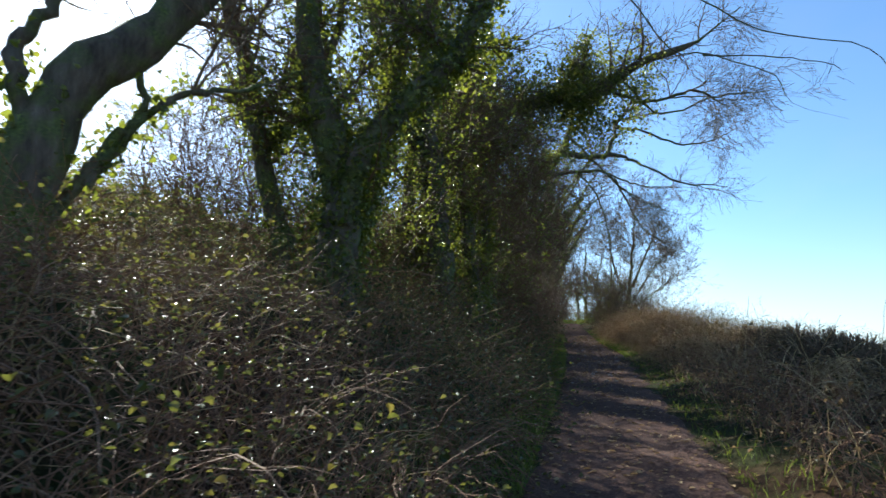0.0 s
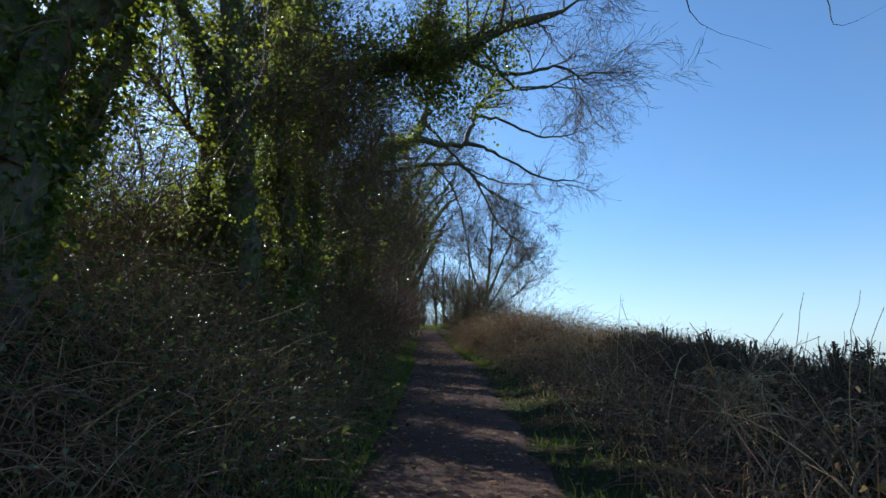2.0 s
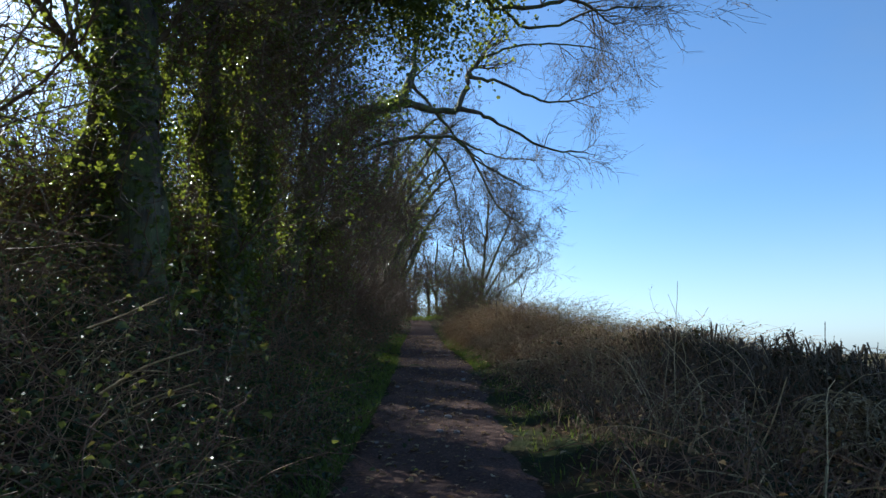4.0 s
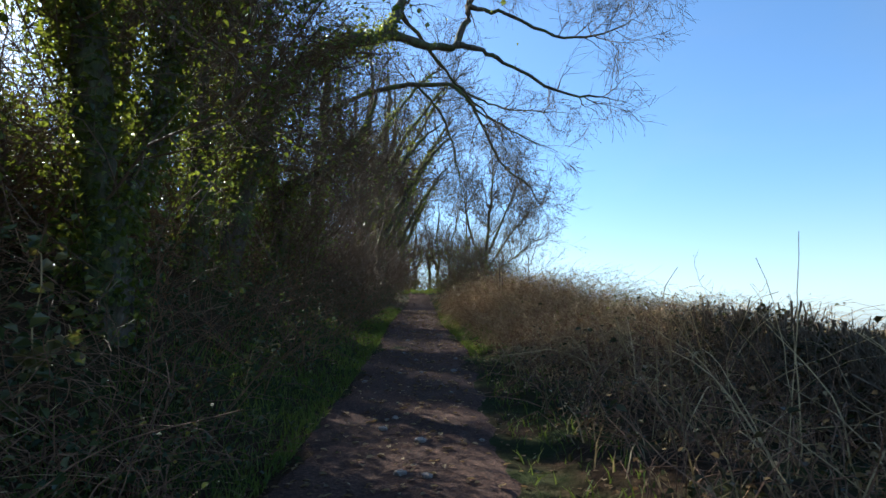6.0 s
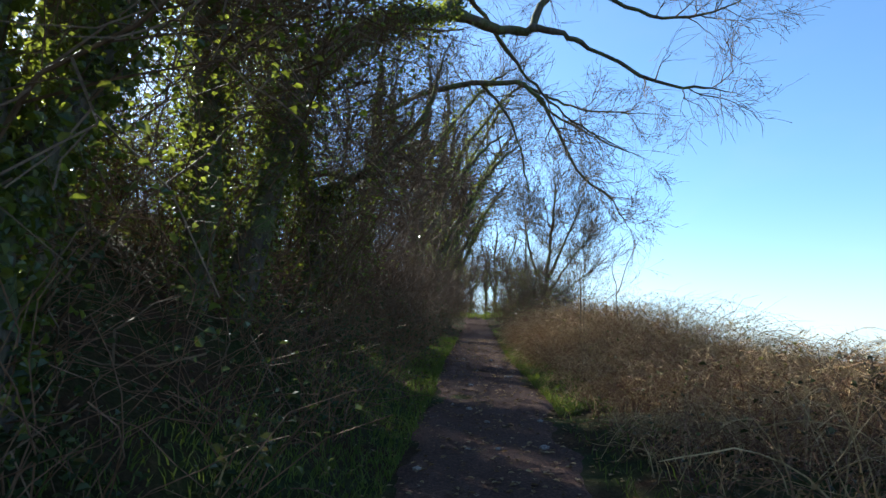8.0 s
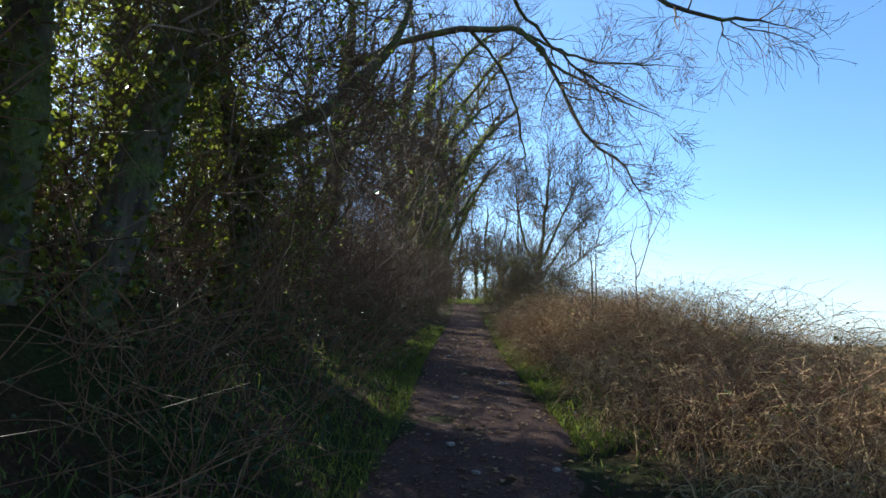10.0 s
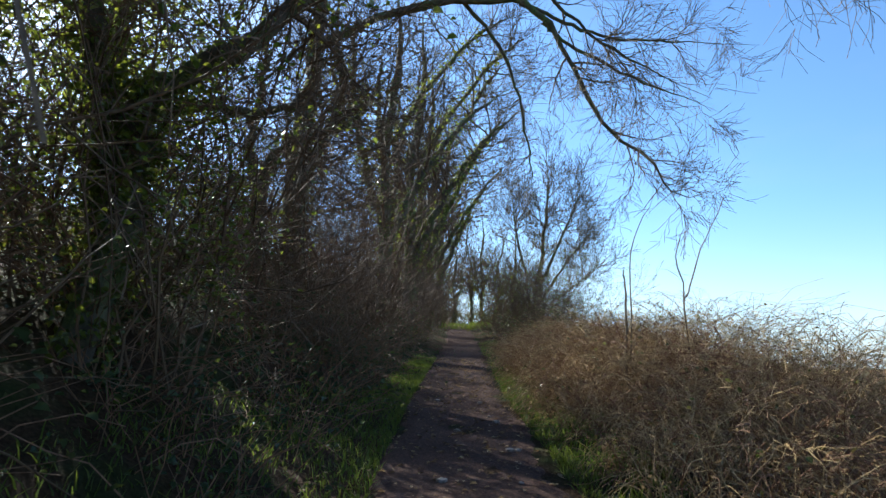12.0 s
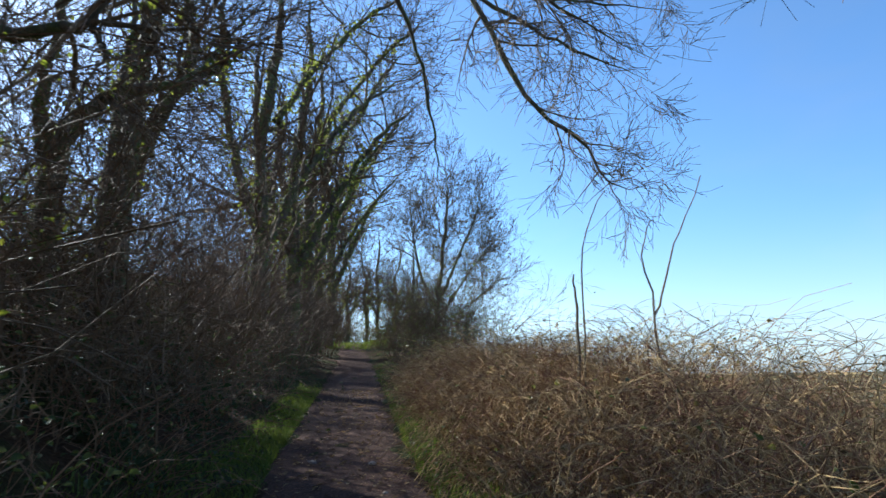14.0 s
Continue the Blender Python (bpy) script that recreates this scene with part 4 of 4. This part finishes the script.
def leafy_spray(label, lines, count, size, seed, material=BRAMBLE):
    """A trailing stem with leaves along it."""
    rng = np.random.default_rng(seed)
    top = new("leafy_spray")
    tagged(top, label, "trailing stem", group="trailing leafy stems")
    pts = []
    for line in lines:
        P = spline(line, 14) + rng.normal(0, 0.012, (14, 3))
        mesh_object("stem", *tubes(P[None], 0.007 * np.linspace(1, 0.4, 14)[None], 5), STRAW, top)
        pts.append(P)
    pts = np.concatenate(pts)
    C = pts[rng.integers(0, len(pts), count)] + rng.normal(0, 0.05, (count, 3))
    mesh_object("foliage", *leaves(C, np.tile([0.3, -0.5, 0.6], (count, 1)), size * (0.6 + 0.8 * rng.random(count)), rng), material, top)


leafy_spray("yellow-green leafy stem hanging out of the thicket", [[(-1.9, 11.9, 1.4), (-1.78, 11.85, 2.0), (-1.75, 11.85, 2.45), (-1.9, 11.9, 2.6)], [(-1.78, 11.85, 1.9), (-1.6, 11.7, 2.0), (-1.4, 11.6, 2.08)]], 60, 0.085, 51)
leafy_spray("pale bent stem with ivy leaves at the bank", [[(-2.1, 11.2, 1.5), (-2.0, 11.0, 2.3), (-1.85, 10.9, 2.9)], [(-2.0, 11.0, 2.2), (-1.7, 10.8, 2.5)]], 50, 0.08, 52, IVY)
leafy_spray("yellowing bramble stem arching from the bank", [[(-2.9, 4.6, 1.0), (-2.84, 4.5, 1.5), (-2.6, 4.4, 1.6), (-2.3, 4.3, 1.45)]], 30, 0.08, 53)
leafy_spray("green bramble stem at the foot of the bank", [[(-1.6, 4.6, 0.6), (-1.4, 4.6, 0.95), (-1.1, 4.6, 0.85), (-0.95, 4.6, 0.6)], [(-1.5, 5.2, 0.7), (-1.3, 5.1, 1.0), (-1.0, 5.0, 0.9)]], 70, 0.07, 54)
leafy_spray("green bramble stem at the grass edge", [[(-1.5, 14.6, 1.5), (-1.3, 14.4, 1.9), (-1.05, 14.3, 1.75)]], 40, 0.06, 55)

# hanging clump of dead bramble near the hedge
rng = np.random.default_rng(61)
for cx, cy, k in ((3.45, 10.9, 150), (3.2, 9.3, 90), (3.3, 7.8, 80)):
    top = new("dead_bramble_clump")
    tagged(top, "hanging clump of dead tan bramble stems on the verge", "brambles", group="dead bramble clumps")
    a = rng.random(k) * 2 * math.pi
    start = np.stack([cx + rng.normal(0, 0.1, k), cy + rng.normal(0, 0.15, k), float(land(cx, cy)) + 0.2 + 0.35 * rng.random(k)], -1)
    P = crawl(start, np.stack([np.cos(a) * 0.7, np.sin(a) * 0.7, 0.3 + rng.random(k) * 0.4], -1), 0.35 + 0.45 * rng.random(k), 8, rng, 0.12, (0, 0, -1), 0.4)
    P[..., 2] = np.maximum(P[..., 2], land(P[..., 0], P[..., 1]) + 0.01)
    mesh_object("cane_tangle", *tubes(P, (0.0045 * (0.6 + rng.random(k)))[:, None] * np.linspace(1, 0.5, 8), 3), STRAW, top)
    C = P[:, 2:].reshape(-1, 3)[rng.integers(0, k * 6, k * 3)]
    mesh_object("foliage", *leaves(C, np.tile([0.0, -0.4, 0.8], (len(C), 1)), 0.03 + 0.04 * rng.random(len(C)), rng), DEAD, top)


def fallen_stick(a, b, r, seed, label="pale dead stick caught in the brambles"):
    rng = np.random.default_rng(seed)
    P = spline([a, [(a[i] + b[i]) / 2 + rng.normal(0, 0.03) for i in range(3)], b], 9)[None]
    top = new("fallen_stick")
    tagged(top, label, "stick", group="dead sticks")
    mesh_object("stem", *tubes(P, r * np.linspace(1, 0.5, 9)[None], 6), STRAW, top)
    k = rng.integers(3, 6)
    mesh_object("side_twig", *tubes(crawl(P[:, k], P[:, k + 1] - P[:, k] + rng.normal(0, 0.05, (1, 3)), np.array([0.2]), 5, rng, 0.15, (0, 0, 1), 0), r * 0.5 * np.linspace(1, 0.5, 5)[None], 4), STRAW, top)


for k, (a, b, r) in enumerate([((-1.55, 9.1, 1.75), (-0.98, 8.95, 1.98), 0.008), ((-1.7, 9.2, 2.1), (-1.2, 9.0, 2.25), 0.006), ((-1.7, 9.4, 1.55), (-1.1, 9.3, 1.8), 0.007),
                               ((-1.95, 5.2, 1.15), (-1.6, 5.1, 1.34), 0.01), ((-2.7, 5.6, 1.65), (-2.3, 5.6, 1.88), 0.009), ((-1.9, 6.4, 1.2), (-1.4, 6.3, 1.55), 0.008),
                               ((-2.4, 18.2, 2.7), (-1.9, 18.0, 2.9), 0.008), ((2.2, 12.9, 0.95), (2.9, 13.2, 1.12), 0.01), ((2.5, 11.2, 0.85), (2.9, 11.1, 0.9), 0.012)]):
    fallen_stick(a, b, r, 70 + k)

rng = np.random.default_rng(77)
for k in range(9):
    x, y = rng.uniform(2.1, 3.3), rng.uniform(14.4, 17.0)
    z, h, d = float(land(x, y)), rng.uniform(0.5, 0.85), rng.uniform(-0.5, 0.3)
    shoots("pale arching dead stem in front of the brambles", [[(x, y, z - 0.03), (x + 0.25 * d, y - 0.05, z + h * 0.6), (x + 0.6 * d, y - 0.1, z + h), (x + 1.1 * d, y - 0.2, z + h * 0.9)]], 0.007, 80 + k, STRAW)

STONE, nt, p = mat("pale_stone")
nt.links.new(ramp(nt, noise_out(nt, 45, 5), [(0.3, (0.12, 0.09, 0.075)), (0.7, (0.36, 0.3, 0.26))]), p.inputs["Base Color"])
p.inputs["Roughness"].default_value = 0.85
for k in range(26):
    y = rng.uniform(11, 27)
    u = rng.uniform(-0.7, 0.75)
    x = float(path_mid(y) + u * path_half(y))
    bm = bmesh.new()
    bmesh.ops.create_icosphere(bm, subdivisions=1, radius=rng.uniform(0.025, 0.06))
    for v in bm.verts:
        v.co *= rng.uniform(0.8, 1.15)
        v.co.z *= 0.5
    me = bpy.data.meshes.new("path_stone")
    bm.to_mesh(me)
    bm.free()
    me.materials.append(STONE)
    ob = new("path_stone", me)
    ob.matrix_basis = pose(x, y, float(trail(np.array(u), np.array(y))) + 0.008, 0, 0, rng.uniform(0, 360))
    tagged(ob, "small pale stone bedded in the earth path", "stone", group="stones in the path")

# ---- grass, litter ----


def blades(name, label, X, Y, height, rng, material, w=0.006, bend=0.35):
    n = len(X)
    a = rng.random(n) * 2 * math.pi
    side = np.stack([np.cos(a), np.sin(a), np.zeros(n)], -1) * w
    lean = np.stack([rng.normal(0, bend, n), rng.normal(0, bend, n), np.ones(n)], -1)
    base = over(X, Y, -0.02)
    h = np.asarray(height)[:, None]
    mid = base + unit(lean) * h * 0.55
    tip = mid + unit(lean * np.array([2.4, 2.4, 0.8])) * h * 0.5
    V = np.stack([base - side, base + side, mid + side * 0.8, mid - side * 0.8, tip + side * 0.15, tip - side * 0.15], 1).reshape(-1, 3)
    k = np.arange(n)[:, None] * 6
    ob = mesh_object(name, V, np.concatenate([k + np.array([0, 1, 2, 3]), k + np.array([3, 2, 4, 5])]), material)
    tagged(ob, label, "grass", kind="stuff")


n = 19000
Y = rng.uniform(2, 34, n)
X = path_mid(Y) - path_half(Y) + 0.1 - np.interp(Y, [2, 12, 18, 21, 24, 26, 34], [0.9, 1.3, 1.6, 1.7, 1.2, 0.6, 0.5]) * rng.random(n) ** 1.4
blades("verge_grass", "short green grass on the edge of the bank", X, Y, 0.05 + 0.13 * rng.random(n), rng, GRASS)
n = 5000
Y = rng.uniform(52, 66, n)
X = path_mid(Y) + rng.uniform(-2.2, 2.6, n)
blades("crest_grass", "sunlit green grass where the path tops the rise", X, Y, 0.1 + 0.2 * rng.random(n), rng, GRASS, w=0.012)
n = 7500
Y = np.where(rng.random(n) < 0.35, rng.uniform(2, 42, n), rng.uniform(19, 31, n))
X = path_mid(Y) + path_half(Y) - 0.05 + 0.7 * rng.random(n) ** 1.3
blades("hedge_side_grass", "green grass along the hedge side of the path", X, Y, 0.05 + 0.12 * rng.random(n), rng, GRASS)
n = 2600
Y = rng.uniform(2, 34, n)
X = path_mid(Y) + path_half(Y) + 0.3 + 2.4 * rng.random(n)
blades("dry_verge_grass", "dead straw-coloured grass among the brambles", X, Y, 0.12 + 0.26 * rng.random(n), rng, DRYGRASS)

n = 3800
Y = rng.uniform(1, 34, n)
u = rng.normal(0, 0.8, n).clip(-1.4, 1.4)
X = path_mid(Y) + u * path_half(Y)
Z = np.maximum(trail(u, Y), land(X, Y)) + 0.012
ob = mesh_object("leaf_litter", *leaves(np.stack([X, Y, Z], -1), np.tile([0.0, 0, 3.0], (n, 1)), 0.03 + 0.04 * rng.random(n), rng, 0.7, 0.12), DEAD)
tagged(ob, "fallen brown leaves strewn over the path", "leaf litter", kind="stuff")
